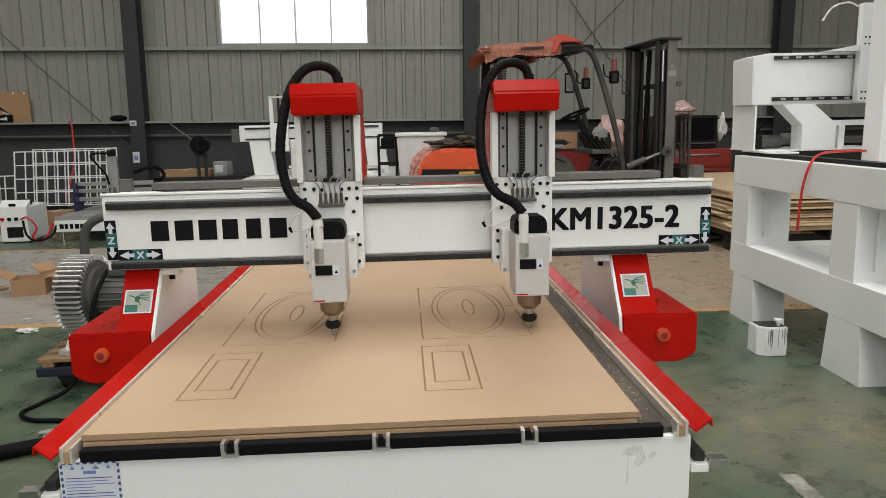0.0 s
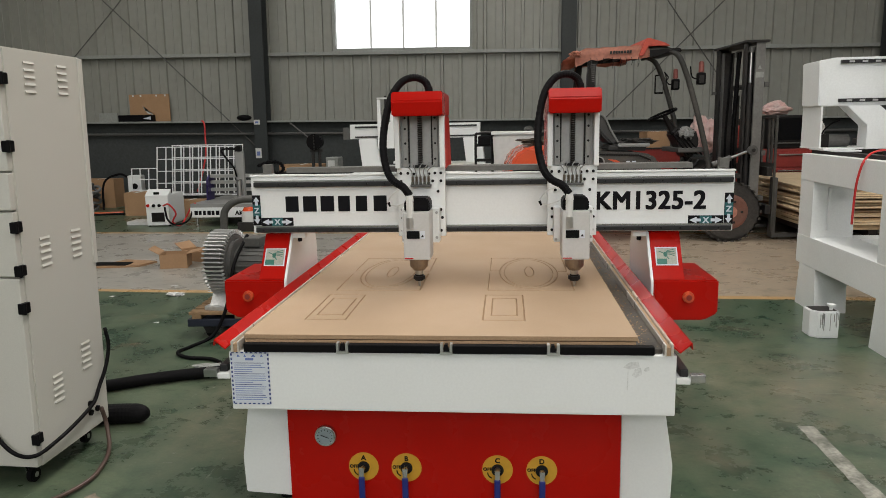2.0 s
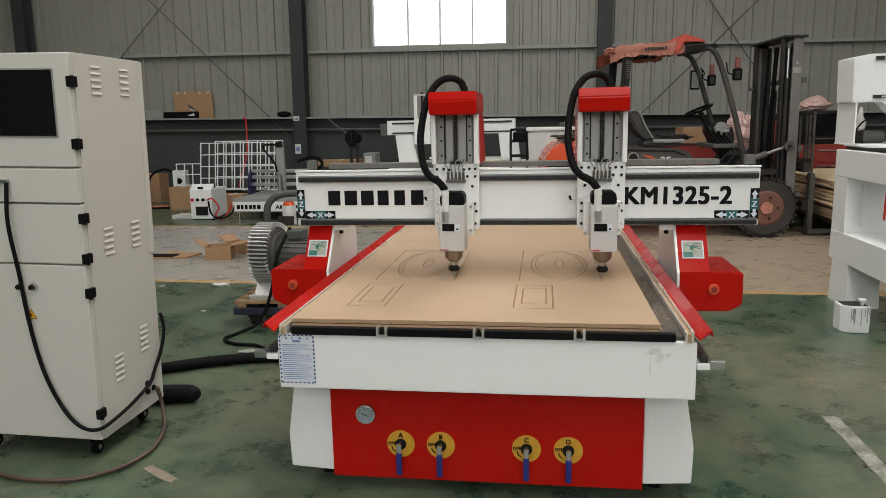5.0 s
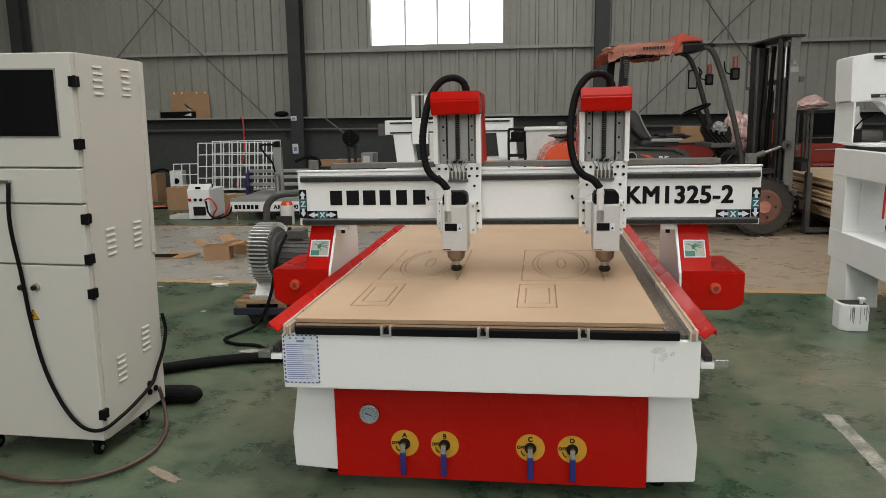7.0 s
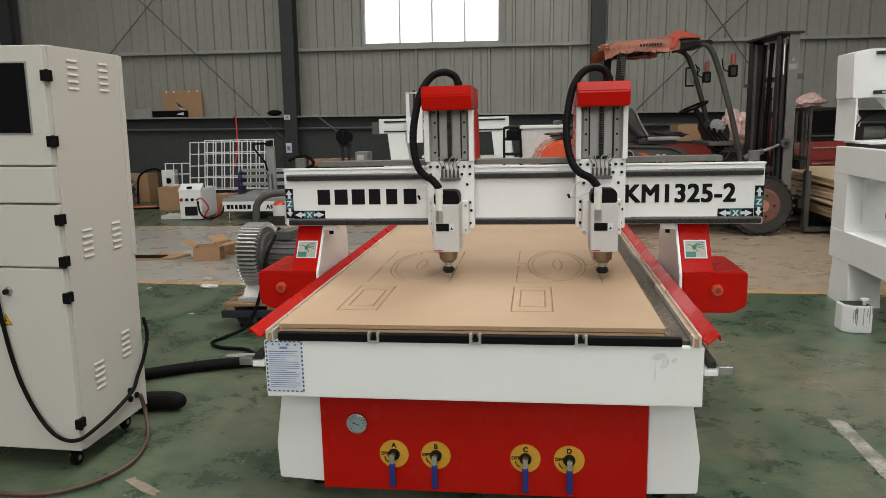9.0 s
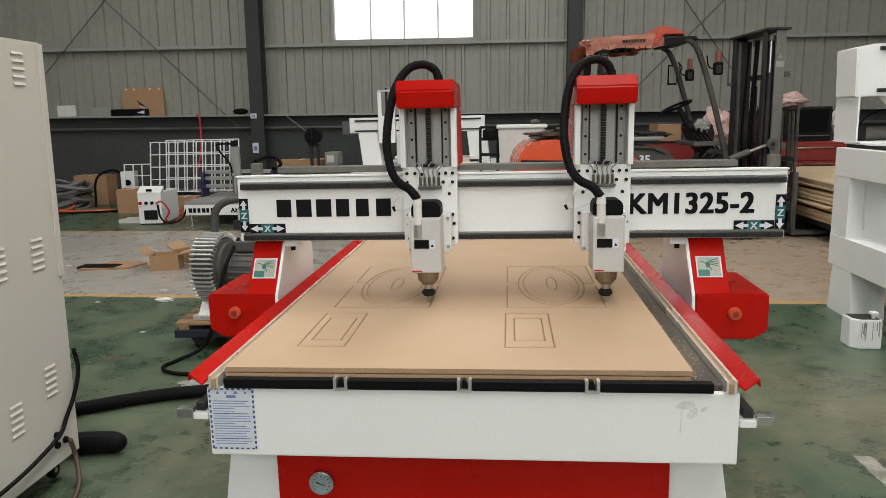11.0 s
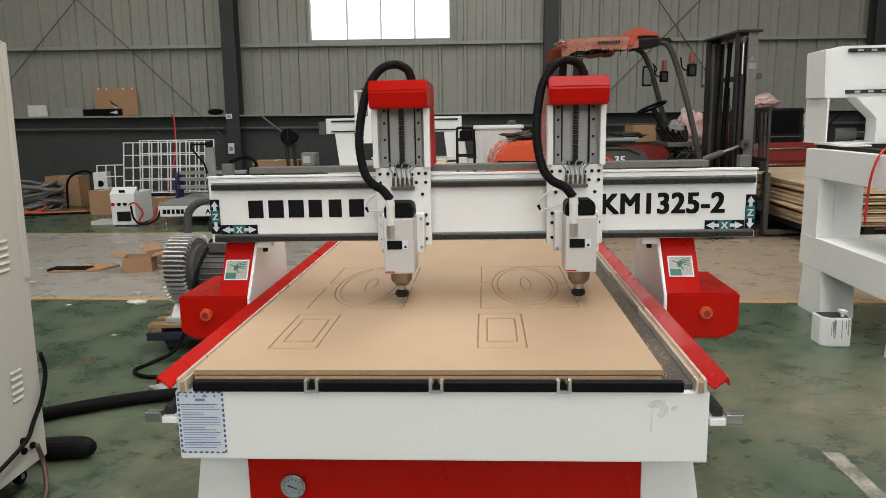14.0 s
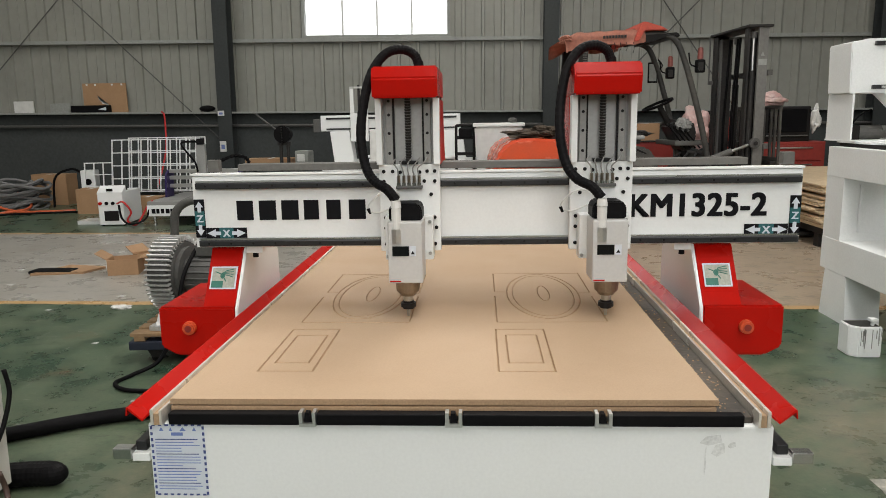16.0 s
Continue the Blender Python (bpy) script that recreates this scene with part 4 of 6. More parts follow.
    part("power_cable", tube([(-0.30, -0.01, 1.16), (-0.295, -0.03, 1.0), (-0.285, -0.012, 0.80), (-0.265, -0.01, 0.6), (-0.225, -0.01, 0.40), (-0.16, -0.012, 0.25), (-0.08, -0.02, 0.165),
                              (0.0, -0.01, 0.150), (0.022, 0.10, 0.165), (0.022, 0.24, 0.185), (0.02, 0.36, 0.215), (0.012, 0.42, 0.26), (0.018, 0.47, 0.33), (0.015, 0.515, 0.42), (0.0, 0.52, 0.50)], 0.008, 8, 6), BLACK, cab, "black cable drooping round the cabinet", smooth=True)
    return cab


make_cabinet()


def hose(name, pts, r, material, label, category="hose", seg=10, steps=8, ribs=0.0):
    return tagged(part(name, tube(pts, r, seg, steps, ribs), material, None, smooth=ribs == 0), label, category)


hose("suction_hose", [(-2.35, 1.02, 0.033), (-1.93, 1.26, 0.033), (-1.73, 1.38, 0.033), (-1.5, 1.48, 0.033), (-1.2, 1.54, 0.033), (-0.9, 1.55, 0.033), (-0.6, 1.52, 0.033)], 0.031, BLACK, "thick black flexible suction hose on the floor", seg=16, steps=8)
stub = tagged(part("hose_end", ball((-1.55, 0.885, 0.048), 0.07, 0.046, 0.046, tube([(-1.90, 0.83, 0.050), (-1.72, 0.86, 0.049), (-1.62, 0.88, 0.048), (-1.55, 0.885, 0.048)], 0.046, 16, 8, 0.012), 18), BLACK), "black ribbed hose end lying beside the cabinet", "hose")
hose("air_hose", [(-2.2, 0.20, 0.014), (-1.90, 0.068, 0.014), (-1.65, 0.054, 0.014), (-1.50, 0.15, 0.014), (-1.44, 0.30, 0.014), (-1.46, 0.45, 0.014), (-1.52, 0.60, 0.016), (-1.566, 0.67, 0.09), (-1.572, 0.655, 0.17)], 0.009, BROWN_HOSE, "brown rubber hose looping on the floor")
tagged(part("tape_scrap", prism([(-0.10, -0.02), (0.03, -0.024), (0.11, -0.012), (0.09, 0.006), (0.11, 0.02), (0.0, 0.022), (-0.07, 0.014), (-0.10, 0.024)], "z", 0.0005, 0.0025), mat("dirty_tape", (0.27, 0.22, 0.17), 0.6, grain=40, amount=0.2, wear=12, stain=0.5)), "torn strip of pale tape on the floor", "scrap").matrix_world = pose(-1.30, 0.165, 0, 0, 0, -32)
rng = random.Random(3)
left, right = [], []
for k in range(40):
    y = 0.985 - 1.6 * k / 39
    left.append((1.478 + rng.uniform(-0.004, 0.004), y))
    right.append((1.548 + rng.uniform(-0.004, 0.004), y - 0.004))
mark = prism(left + right[::-1], "z", 0.0006, 0.0014)
tagged(part("trim_floor_mark", mark, mat("worn_white_line", (0.44, 0.42, 0.37), 0.6, grain=60, amount=0.3, wear=9, stain=1.0, dirt=(0.10, 0.11, 0.085))), "worn white painted line on the floor", "floor line", kind="structure")
hose("floor_cable", [(1.55, 0.10, 0.008), (1.62, 0.2, 0.008), (1.74, 0.30, 0.008), (1.9, 0.36, 0.008)], 0.008, BLACK, "short black cable end on the floor", "cable", 6)


# ---- side-channel blower on its trolley ----
def make_blower():
    trolley = thing("trolley", pose(-1.655, 2.46, 0, 0, 0, 4), "dark blue low trolley carrying a timber pallet", "trolley")
    part("deck", box(-0.25, 0.42, -0.24, 0.26, 0.085, 0.135, 0.006), mat("dark_blue_paint", (0.02, 0.025, 0.045), 0.5, stain=0.4), trolley)
    for x in (-0.12, 0.32):
        for y in (-0.17, 0.19):
            leg = part("wheel_bracket", prism([(x - 0.05, 0.0845), (x + 0.05, 0.0845), (x + 0.02, 0.03), (x - 0.02, 0.03)], "y", y - 0.03, y + 0.03), DARK, trolley)
            part("wheel", cyl((x, y - 0.016, 0.032), (x, y + 0.016, 0.032), 0.032, seg=14, bevel=0.003), BLACK, leg)
    pal = thing("pallet", pose(-1.655, 2.46, 0.1355, 0, 0, 4), "small raw timber pallet on the trolley", "pallet")
    for k in range(4):
        part("slat", box(-0.24, 0.42, -0.235 + k * 0.125, -0.15 + k * 0.125, 0.026, 0.046, 0.002), PALLET, pal)
    for x in (-0.22, 0.06, 0.34):
        part("bearer", box(x, x + 0.06, -0.235, 0.225, 0, 0.0255, 0.002), PALLET, pal)
    b = thing("blower", pose(-1.685, 2.42, 0.182, 0, 0, -5), "grey cast aluminium side-channel blower with finned ring housing", "blower")
    cz = 0.30
    # Cast aluminium too, but coloured dark to paint in the shade between the fins.
    ringm = cyl((-0.07, 0, cz), (0.075, 0, cz), 0.196, seg=48, bevel=0.02)
    part("ring_housing", ringm, MID, b)
    for k in range(46):
        a = 2 * math.pi * k / 46
        c, s = math.cos(a), math.sin(a)
        fin = bmesh.new()
        bmesh.ops.create_cube(fin, size=1)
        m = Matrix.Rotation(-a, 4, "X") @ Matrix.Translation((0.003, 0.199, 0)) @ Matrix.Diagonal((0.140, 0.030, 0.0085, 1))
        bmesh.ops.transform(fin, matrix=Matrix.Translation((0, 0, cz)) @ m, verts=fin.verts[:])
        part("fin", fin, RING, b)
    part("face_plate", cyl((-0.0705, 0, cz), (-0.10, 0, cz), 0.13, 0.10, 32), RING, b)
    motor = part("motor", cyl((0.10, 0, cz - 0.01), (0.40, 0, cz - 0.01), 0.115, seg=32, bevel=0.006), MID, b, "finned grey electric motor")
    for k in range(20):
        a = 2 * math.pi * k / 20
        part("motor_fin", cyl((0.115, 0.118 * math.cos(a), cz - 0.01 + 0.118 * math.sin(a)), (0.37, 0.118 * math.cos(a), cz - 0.01 + 0.118 * math.sin(a)), 0.006, seg=4), MID, motor)
    part("fan_cover", cyl((0.4005, 0, cz - 0.01), (0.47, 0, cz - 0.01), 0.125, 0.115, 28, bevel=0.01), GREY_PLASTIC, motor)
    part("terminal_box", box(0.16, 0.27, -0.06, 0.06, cz + 0.106, cz + 0.165, 0.006), MID, motor)
    # Dark colour paints the shaded side of the ring here.
    part("flange", cyl((0.076, 0, cz), (0.0995, 0, cz), 0.15, seg=32), MID, b)
    part("foot", box(-0.09, 0.08, -0.17, 0.17, 0.0, 0.03, 0.005), RING, b)
    part("foot_web", prism([(-0.15, 0.0305), (0.15, 0.0305), (0.08, 0.12), (-0.08, 0.12)], "x", -0.06, 0.05), RING, b)
    part("motor_foot", prism([(-0.10, 0.0), (0.10, 0.0), (0.07, cz - 0.10), (-0.07, cz - 0.10)], "x", 0.16, 0.34), MID, b)
    part("silencer", cyl((0.05, 0.27, cz - 0.06), (0.32, 0.27, cz - 0.06), 0.055, seg=18, bevel=0.005), RING, b)
    part("port", cyl((0.0, 0.14, cz - 0.05), (0.05, 0.27, cz - 0.05), 0.05, seg=16), RING, b)
    return b


make_blower()
hose("blower_cable", [(-1.52, 2.40, 0.66), (-1.56, 2.24, 0.50), (-1.60, 2.17, 0.24), (-1.68, 2.12, 0.06), (-1.79, 2.02, 0.012), (-1.82, 1.90, 0.012), (-1.72, 1.81, 0.012), (-1.55, 1.78, 0.012), (-1.42, 1.66, 0.012)], 0.011, BLACK, "black power cable trailing from the blower", "cable", 8)
hose("floor_pipe", [(-1.95, 3.05, 0.0), (-1.95, 3.05, 0.35), (-1.94, 3.05, 0.66), (-1.915, 3.05, 0.76), (-1.83, 3.05, 0.82), (-1.70, 3.05, 0.835), (-1.55, 3.05, 0.84), (-1.46, 3.05, 0.80), (-1.44, 3.05, 0.6), (-1.44, 3.05, 0.0)], 0.028, MID, "grey bent pipe hoop standing on the floor", "pipe", 10)
rag = bmesh.new()
rng = random.Random(8)
crumple((-1.50, 1.64, 0.012), 0.10, 0.05, 0.016, 3, 0.6, rag)
tagged(part("rag_heap", rag, GIRT), "crumpled pale paper scraps under the bed edge", "scrap")


# ---- long white machine frame at the side ----
def make_white_machine():
    base = thing("machine_base", pose(0, 0, 0), "long pale-painted welded machine base with square openings", "machine base")
    X0, X1, TZ = 2.33, 2.62, 1.10

    def beam(x0, x1):
        part("top_beam", box(x0, x1, -0.6, 3.31, 0.912, TZ, 0.003), FRAME_WHITE, base)
        part("bottom_beam", box(x0, x1, -0.6, 3.31, 0.308, 0.515, 0.002), FRAME_WHITE, base)
        for y0, y1 in ((3.085, 3.308), (1.935, 2.145), (0.79, 1.0), (-0.35, -0.14)):
            post = part("post", box(x0 + 0.002, x1 - 0.002, y0, y1, 0.5152, 0.9118), FRAME_WHITE, base)
            part("stiffener", box(x0 + 0.10, x0 + 0.118, y0 - 0.022, y0 - 0.0005, 0.57, 0.87, 0.006), FRAME_WHITE, post)
        for yc in (3.08, 1.96, 0.84, -0.28):
            foot = part("foot", prism([(yc - 0.11, 0.3075), (yc + 0.16, 0.3075), (yc + 0.20, 0.0), (yc - 0.14, 0.0)], "x", x0 + 0.001, x0 + 0.215), FRAME_WHITE, base)
            part("gusset", prism([(x0 + 0.2155, 0.3075), (x1, 0.3075), (x0 + 0.2155, 0.06)], "y", yc - 0.05, yc + 0.06), FRAME_WHITE, foot)
    beam(X0, X1)
    beam(4.35, 4.62)
    for y in (-0.4, 1.4, 3.1):
        part("cross_beam", box(X1 + 0.001, 4.349, y, y + 0.18, 0.32, 0.50, 0.004), FRAME_WHITE, base)
    part("rail_strip", box(X0 + 0.06, X0 + 0.13, -0.6, 3.30, TZ + 0.0005, TZ + 0.024, 0.003), BLACK_PAINT, base, "dark guide rail strip")
    part("rail_strip", box(X0 + 0.05, X0 + 0.22, 2.9, 3.32, TZ + 0.0245, TZ + 0.034), FRAME_WHITE, base)
    g = thing("gantry", pose(0, 0, 0), "pale unfinished gantry beam with twin rails on a machine base", "gantry")
    prof = [(2.335, 1.735), (2.44, 1.757), (4.70, 1.757), (4.70, 1.44), (2.345, 1.43)]
    part("beam", prism(prof, "y", 3.13, 3.42, 0.006), FRAME_WHITE, g)
    for z in (1.715, 1.455):
        rail = part("guide_rail", box(2.47, 4.6, 3.108, 3.1295, z, z + 0.024, 0.003), RAIL_GREY, g, "dark linear guide rail")
        for k in range(9):
            part("rail_gap", box(2.52 + k * 0.085, 2.555 + k * 0.085, 3.1055, 3.1078, z + 0.005, z + 0.018), ALU, rail)
    part("side_plate", box(2.362, 2.374, 3.12, 3.44, 1.1345, 1.4295, 0.002), FRAME_WHITE, g)
    brk = [(2.49, 1.4295), (2.70, 1.4295), (2.855, 1.30), (2.855, 1.1345), (2.63, 1.1345), (2.63, 1.295)]
    part("bracket", prism(brk, "y", 3.02, 3.16, 0.004), FRAME_WHITE, g)
    part("base_shelf", box(2.36, 3.25, 3.05, 3.45, 1.1342, 1.1442, 0.002), FRAME_WHITE, g)
    part("rear_frame", box(2.92, 2.96, 3.10, 3.14, 1.1445, 1.29), FRAME_WHITE, g)
    part("rear_frame", box(2.86, 3.3, 3.10, 3.14, 1.2905, 1.325), FRAME_WHITE, g)
    motor = part("motor", cyl((2.46, 3.24, 1.19), (2.60, 3.24, 1.19), 0.045, seg=16), MID, g, "small dark motor")
    part("motor_bracket", box(2.40, 2.46, 3.20, 3.28, 1.1445, 1.235), BLACK_PAINT, motor)
    part("cable", tube([(2.40, 3.22, 1.18), (2.42, 3.2, 1.26), (2.47, 3.2, 1.31), (2.53, 3.22, 1.33)], 0.006, 6), BLACK, motor)
    car = thing("carriage_plate", pose(0, 0, 0), "tall pale carriage plate on the gantry beam", "carriage")
    part("plate", box(2.995, 3.115, 3.05, 3.104, 1.438, 2.05, 0.004), FRAME_WHITE, car)
    for x in (3.02, 3.045):
        for z in (1.46, 1.50, 1.80, 1.84):
            part("bolt_hole", cyl((x, 3.0495, z), (x, 3.046, z), 0.006, seg=8), BLACK_PAINT, car)
    part("pulley", cyl((3.13, 3.05, 1.98), (3.13, 3.10, 1.98), 0.035, seg=14), BLACK_PAINT, car)
    part("air_tube", tube([(2.99, 3.09, 2.03), (2.92, 3.1, 2.06), (2.82, 3.1, 2.03), (2.76, 3.1, 1.95)], 0.006, 6), PLASTIC_SHEET, car, "pale looping air tube")
    part("cable_arm", prism([(2.76, 1.7575), (2.99, 1.7575), (2.99, 1.795)], "y", 3.06, 3.12), FRAME_WHITE, car)
    tower = thing("upright_panel", pose(0, 0, 0), "tall pale steel upright rising beside the gantry", "upright")
    part("panel", box(2.745, 2.915, 2.42, 2.58, 0.505, 2.6, 0.006), FRAME_WHITE, tower)
    part("foot_plate", box(2.6205, 2.98, 2.38, 2.62, 0.49, 0.5045), FRAME_WHITE, tower)
    hose("red_hose", [(2.97, 2.60, 1.145), (2.80, 2.55, 1.15), (2.55, 2.50, 1.152), (2.40, 2.42, 1.142), (2.325, 2.38, 1.09), (2.305, 2.40, 0.98), (2.305, 2.42, 0.86), (2.31, 2.44, 0.70)], 0.007, RED_HOSE, "thin red air hose draped over the machine base", "hose", 8)
    pail = tagged(part("steel_block", prism([(2.072, 2.48), (2.074, 2.375), (2.112, 2.335), (2.235, 2.335), (2.24, 2.48)], "z", 0, 0.17, 0.005), FRAME_WHITE, None), "square-sided white block smeared with paint", "block")
    # Thin dark sheet on the solid block paints the shade of an open interior.
    part("hollow_top", prism([(2.085, 2.47), (2.087, 2.385), (2.12, 2.35), (2.225, 2.35), (2.228, 2.47)], "z", 0.1705, 0.172), DARK, pail)
    stem = part("bolt_stem", cyl((2.195, 2.37, 0.1725), (2.195, 2.37, 0.195), 0.010, seg=10), FRAME_WHITE, pail)
    part("bolt_head", box(2.175, 2.215, 2.35, 2.39, 0.1955, 0.212, 0.003), FRAME_WHITE, stem)
    drips = random.Random(31)
    for k in range(11):
        x, top = 2.12 + drips.random() * 0.112, 0.15 + drips.random() * 0.018
        part("drip", box(x, x + 0.002 + drips.random() * 0.004, 2.3335, 2.3349, top - 0.03 - drips.random() * 0.08, top), GREY_PLASTIC, pail)
    bag = bmesh.new()
    crumple((3.2, 2.6, 0.22), 0.36, 0.32, 0.24, 5, 0.5, bag)
    tagged(part("plastic_wrap", bag, PLASTIC_SHEET), "crumpled clear plastic wrap behind the machine base", "wrap")


make_white_machine()


# ---- plywood stack ----
rng = random.Random(21)
rack_base = thing("stack_stand", pose(3.95, 6.72, 0), "dark steel stand under the plywood sheets", "stand")
for y in (-1.0, 0.0, 1.0):
    part("skid", box(-0.55, 0.55, y - 0.05, y + 0.05, 0, 0.1295), DARK, rack_base)
for x in (-0.5, 0.0, 0.5):
    part("bearer", box(x - 0.045, x + 0.045, -1.18, 1.18, 0.13, 0.205), DARK, rack_base)
z = 0.206
ply = part("plywood_sheet", box(-0.61, 0.61, -1.22, 1.22, 0, 0.0165, 0.001), PLY)
tagged(ply, "pale plywood sheet in an untidy stack", "plywood sheet", "stacked plywood sheets")
ply.matrix_world = pose(3.95, 6.72, z, 0, 0, 1)
for k in range(18):
    gap = 0.022 if k in (5, 8, 13) else rng.uniform(0.0006, 0.005)
    slide = -0.07 if k in (6, 7, 8) else 0
    if gap > 0.02:
        tagged(part("batten", box(3.42, 4.50, 6.0, 6.05, z + 0.017, z + 0.0163 + gap), PALLET), "dark spacer batten between plywood sheets", "batten")
    z += 0.0165 + gap
    copy_thing(ply, pose(3.95 + rng.uniform(-0.025, 0.025) + slide * 0.6, 6.72 + rng.uniform(-0.06, 0.06) - slide, z, 0, 0, rng.uniform(-1.2, 1.2)))


# ---- forklift ----
FORK_POSE = pose(1.72, 6.53, 0, 0, 0, 4)


def make_forklift():
    f = thing("forklift", FORK_POSE, "orange and dark grey counterbalance forklift with faded torn roof cover", "forklift")
    cw = [(-1.53, 0.38), (-1.56, 0.66), (-1.55, 0.82), (-1.525, 0.92), (-1.48, 1.00), (-1.41, 1.06), (-1.32, 1.095), (-1.20, 1.105), (-0.765, 1.075), (-0.765, 0.38)]
    part("counterweight", prism(cw, "y", -0.55, 0.55, 0.035), ORANGE, f, "rounded glossy orange counterweight")
    part("black_band", prism([(-1.50, 0.895), (-0.80, 0.875), (-0.80, 0.80), (-1.515, 0.81)], "y", -0.556, -0.551), BLACK_PAINT, f)
    part("warning_plate", box(-1.12, -0.96, -0.5605, -0.557, 0.82, 0.86), YELLOW, f)
    hood = [(-0.76, 0.38), (-0.76, 0.96), (-0.66, 1.025), (-0.10, 1.005), (0.03, 0.985), (0.10, 0.92), (0.16, 0.80), (0.18, 0.38)]
    panel = part("engine_hood", prism(hood, "y", -0.50, 0.50, 0.025), HOOD_GREY, f, "dark grey engine hood and step panel")
    part("hood_trim", prism([(-0.70, 0.985), (-0.62, 1.005), (-0.10, 0.985), (0.02, 0.93), (0.02, 0.915), (-0.11, 0.965), (-0.62, 0.985), (-0.70, 0.965)], "y", -0.508, -0.501), BLACK_PAINT, panel)
    text("capacity_mark", "35", 0.115, Matrix.Translation((-0.195, -0.506, 0.835)) @ FACING, PAPER, f, 0.002)
    part("stripe", prism([(-0.46, 0.94), (-0.36, 0.93), (-0.26, 0.87), (-0.30, 0.835), (-0.33, 0.885)], "y", -0.508, -0.5015), ORANGE, f)
    badge = part("badge", cyl((-0.55, -0.5015, 0.91), (-0.55, -0.508, 0.91), 0.062, seg=24), GREY_PLASTIC, f)
    part("badge_disc", cyl((-0.55, -0.5085, 0.91), (-0.55, -0.511, 0.91), 0.048, seg=24), BLACK_PAINT, badge)
    part("floor_plate", box(0.185, 0.86, -0.50, 0.50, 0.40, 0.47, 0.01), DARK, f)
    part("front_cowl", prism([(0.52, 0.475), (0.60, 0.82), (0.70, 0.90), (0.80, 0.86), (0.84, 0.475)], "y", -0.42, 0.42, 0.02), DARK, f)
    part("mudguard", prism([(0.50, 0.60), (0.60, 0.74), (0.98, 0.76), (0.98, 0.71), (0.64, 0.69), (0.56, 0.58)], "y", -0.60, -0.43, 0.006), DARK, f)
    # seat and controls
    seat = part("seat", prism([(-0.40, 1.028), (-0.40, 1.075), (-0.30, 1.095), (0.02, 1.085), (0.06, 1.05), (0.05, 1.012)], "y", -0.24, 0.24, 0.02), VINYL, f, "worn black vinyl seat")
    back = [(-0.36, 1.09), (-0.27, 1.105), (-0.37, 1.25), (-0.43, 1.38), (-0.49, 1.435), (-0.545, 1.425), (-0.55, 1.36), (-0.47, 1.20)]
    part("backrest", prism(back, "y", -0.22, 0.22, 0.02), VINYL, seat)
    part("backrest_piping", tube([(-0.28, -0.225, 1.11), (-0.37, -0.225, 1.26), (-0.43, -0.225, 1.39), (-0.49, -0.225, 1.44), (-0.545, -0.225, 1.42)], 0.012, 6, 4), GREY_PLASTIC, seat)
    part("armrest", box(-0.30, 0.06, -0.32, -0.265, 1.06, 1.105, 0.018), GREY_PLASTIC, seat)
    col = part("steering_column", cyl((0.60, 0, 0.86), (0.30, 0, 1.40), 0.045, 0.030, 12), BLACK_PAINT, f)
    ringp = [(0.275 + 0.150 * math.cos(a), 0.17 * math.sin(a), 1.42 + 0.062 * math.cos(a)) for a in (2 * math.pi * k / 24 for k in range(25))]
    part("steering_wheel", tube(ringp, 0.015, 7, 1), BLACK, col)
    for a in (0.3, 2.4, 4.5):
        part("spoke", cyl((0.285, 0, 1.405), (0.275 + 0.14 * math.cos(a), 0.16 * math.sin(a), 1.42 + 0.058 * math.cos(a)), 0.009, seg=6), BLACK, col)
    part("column_shroud", prism([(0.36, 1.20), (0.42, 1.27), (0.62, 1.24), (0.66, 1.10), (0.62, 0.94), (0.52, 0.92), (0.44, 1.05)], "y", -0.17, 0.17, 0.02), DARK, f)
    part("dash_cloth", crumple((0.50, -0.20, 1.19), 0.09, 0.05, 0.075, 9, 0.5), GREY_PLASTIC, f, "grey rag hanging on the dash")
    part("dash_tray", box(0.36, 0.70, -0.36, 0.30, 0.99, 1.04, 0.012), MID, f)
    for k in range(4):
        lv = part("lever", cyl((0.50 + 0.05 * k, -0.30, 0.96), (0.30 + 0.06 * k, -0.33, 1.20 - 0.02 * k), 0.009, seg=6), BLACK, f)
        part("lever_knob", ball((0.30 + 0.06 * k, -0.33, 1.205 - 0.02 * k), 0.018, 0.018, 0.022, seg=8), BLACK, lv)
    for k in range(3):
        part("pedal_link", tube([(0.20 + 0.08 * k, -0.36, 0.48), (0.26 + 0.09 * k, -0.37, 0.70), (0.34 + 0.10 * k, -0.37, 0.84), (0.42 + 0.09 * k, -0.36, 0.92)], 0.014, 6, 4), BLACK_PAINT, f)
    # overhead guard
    for s in (-1, 1):
        y = s * 0.46
        post = part("rear_post", prism([(-0.755, 0.83), (-0.665, 0.83), (-0.590, 2.03), (-0.680, 2.03)], "y", y - 0.035, y + 0.035, 0.008), BLACK_PAINT, f)
        if s < 0:
            part("post_sticker", box(-0.665, -0.61, y - 0.038, y - 0.0355, 1.655, 1.69), PAPER, post)
            for k in range(9):
                part("vent_slot", box(-0.645 - k * 0.001, -0.605, y - 0.038, y - 0.0355, 1.78 + k * 0.022, 1.79 + k * 0.022), MID, post)
        pts = [(-0.05, y, 2.10), (0.13, y, 2.115), (0.29, y, 2.05), (0.39, y, 1.85), (0.48, y, 1.58), (0.58, y, 1.24), (0.67, y, 0.87), (0.72, y, 0.55)]
        part("front_post", tube(pts, 0.031, 8, 6), POST_GREY, f, smooth=True)
        part("roof_bar", tube([(-0.64, y, 2.04), (-0.4, y, 2.075), (-0.05, y, 2.10)], 0.036, 8, 4), BLACK_PAINT, f)
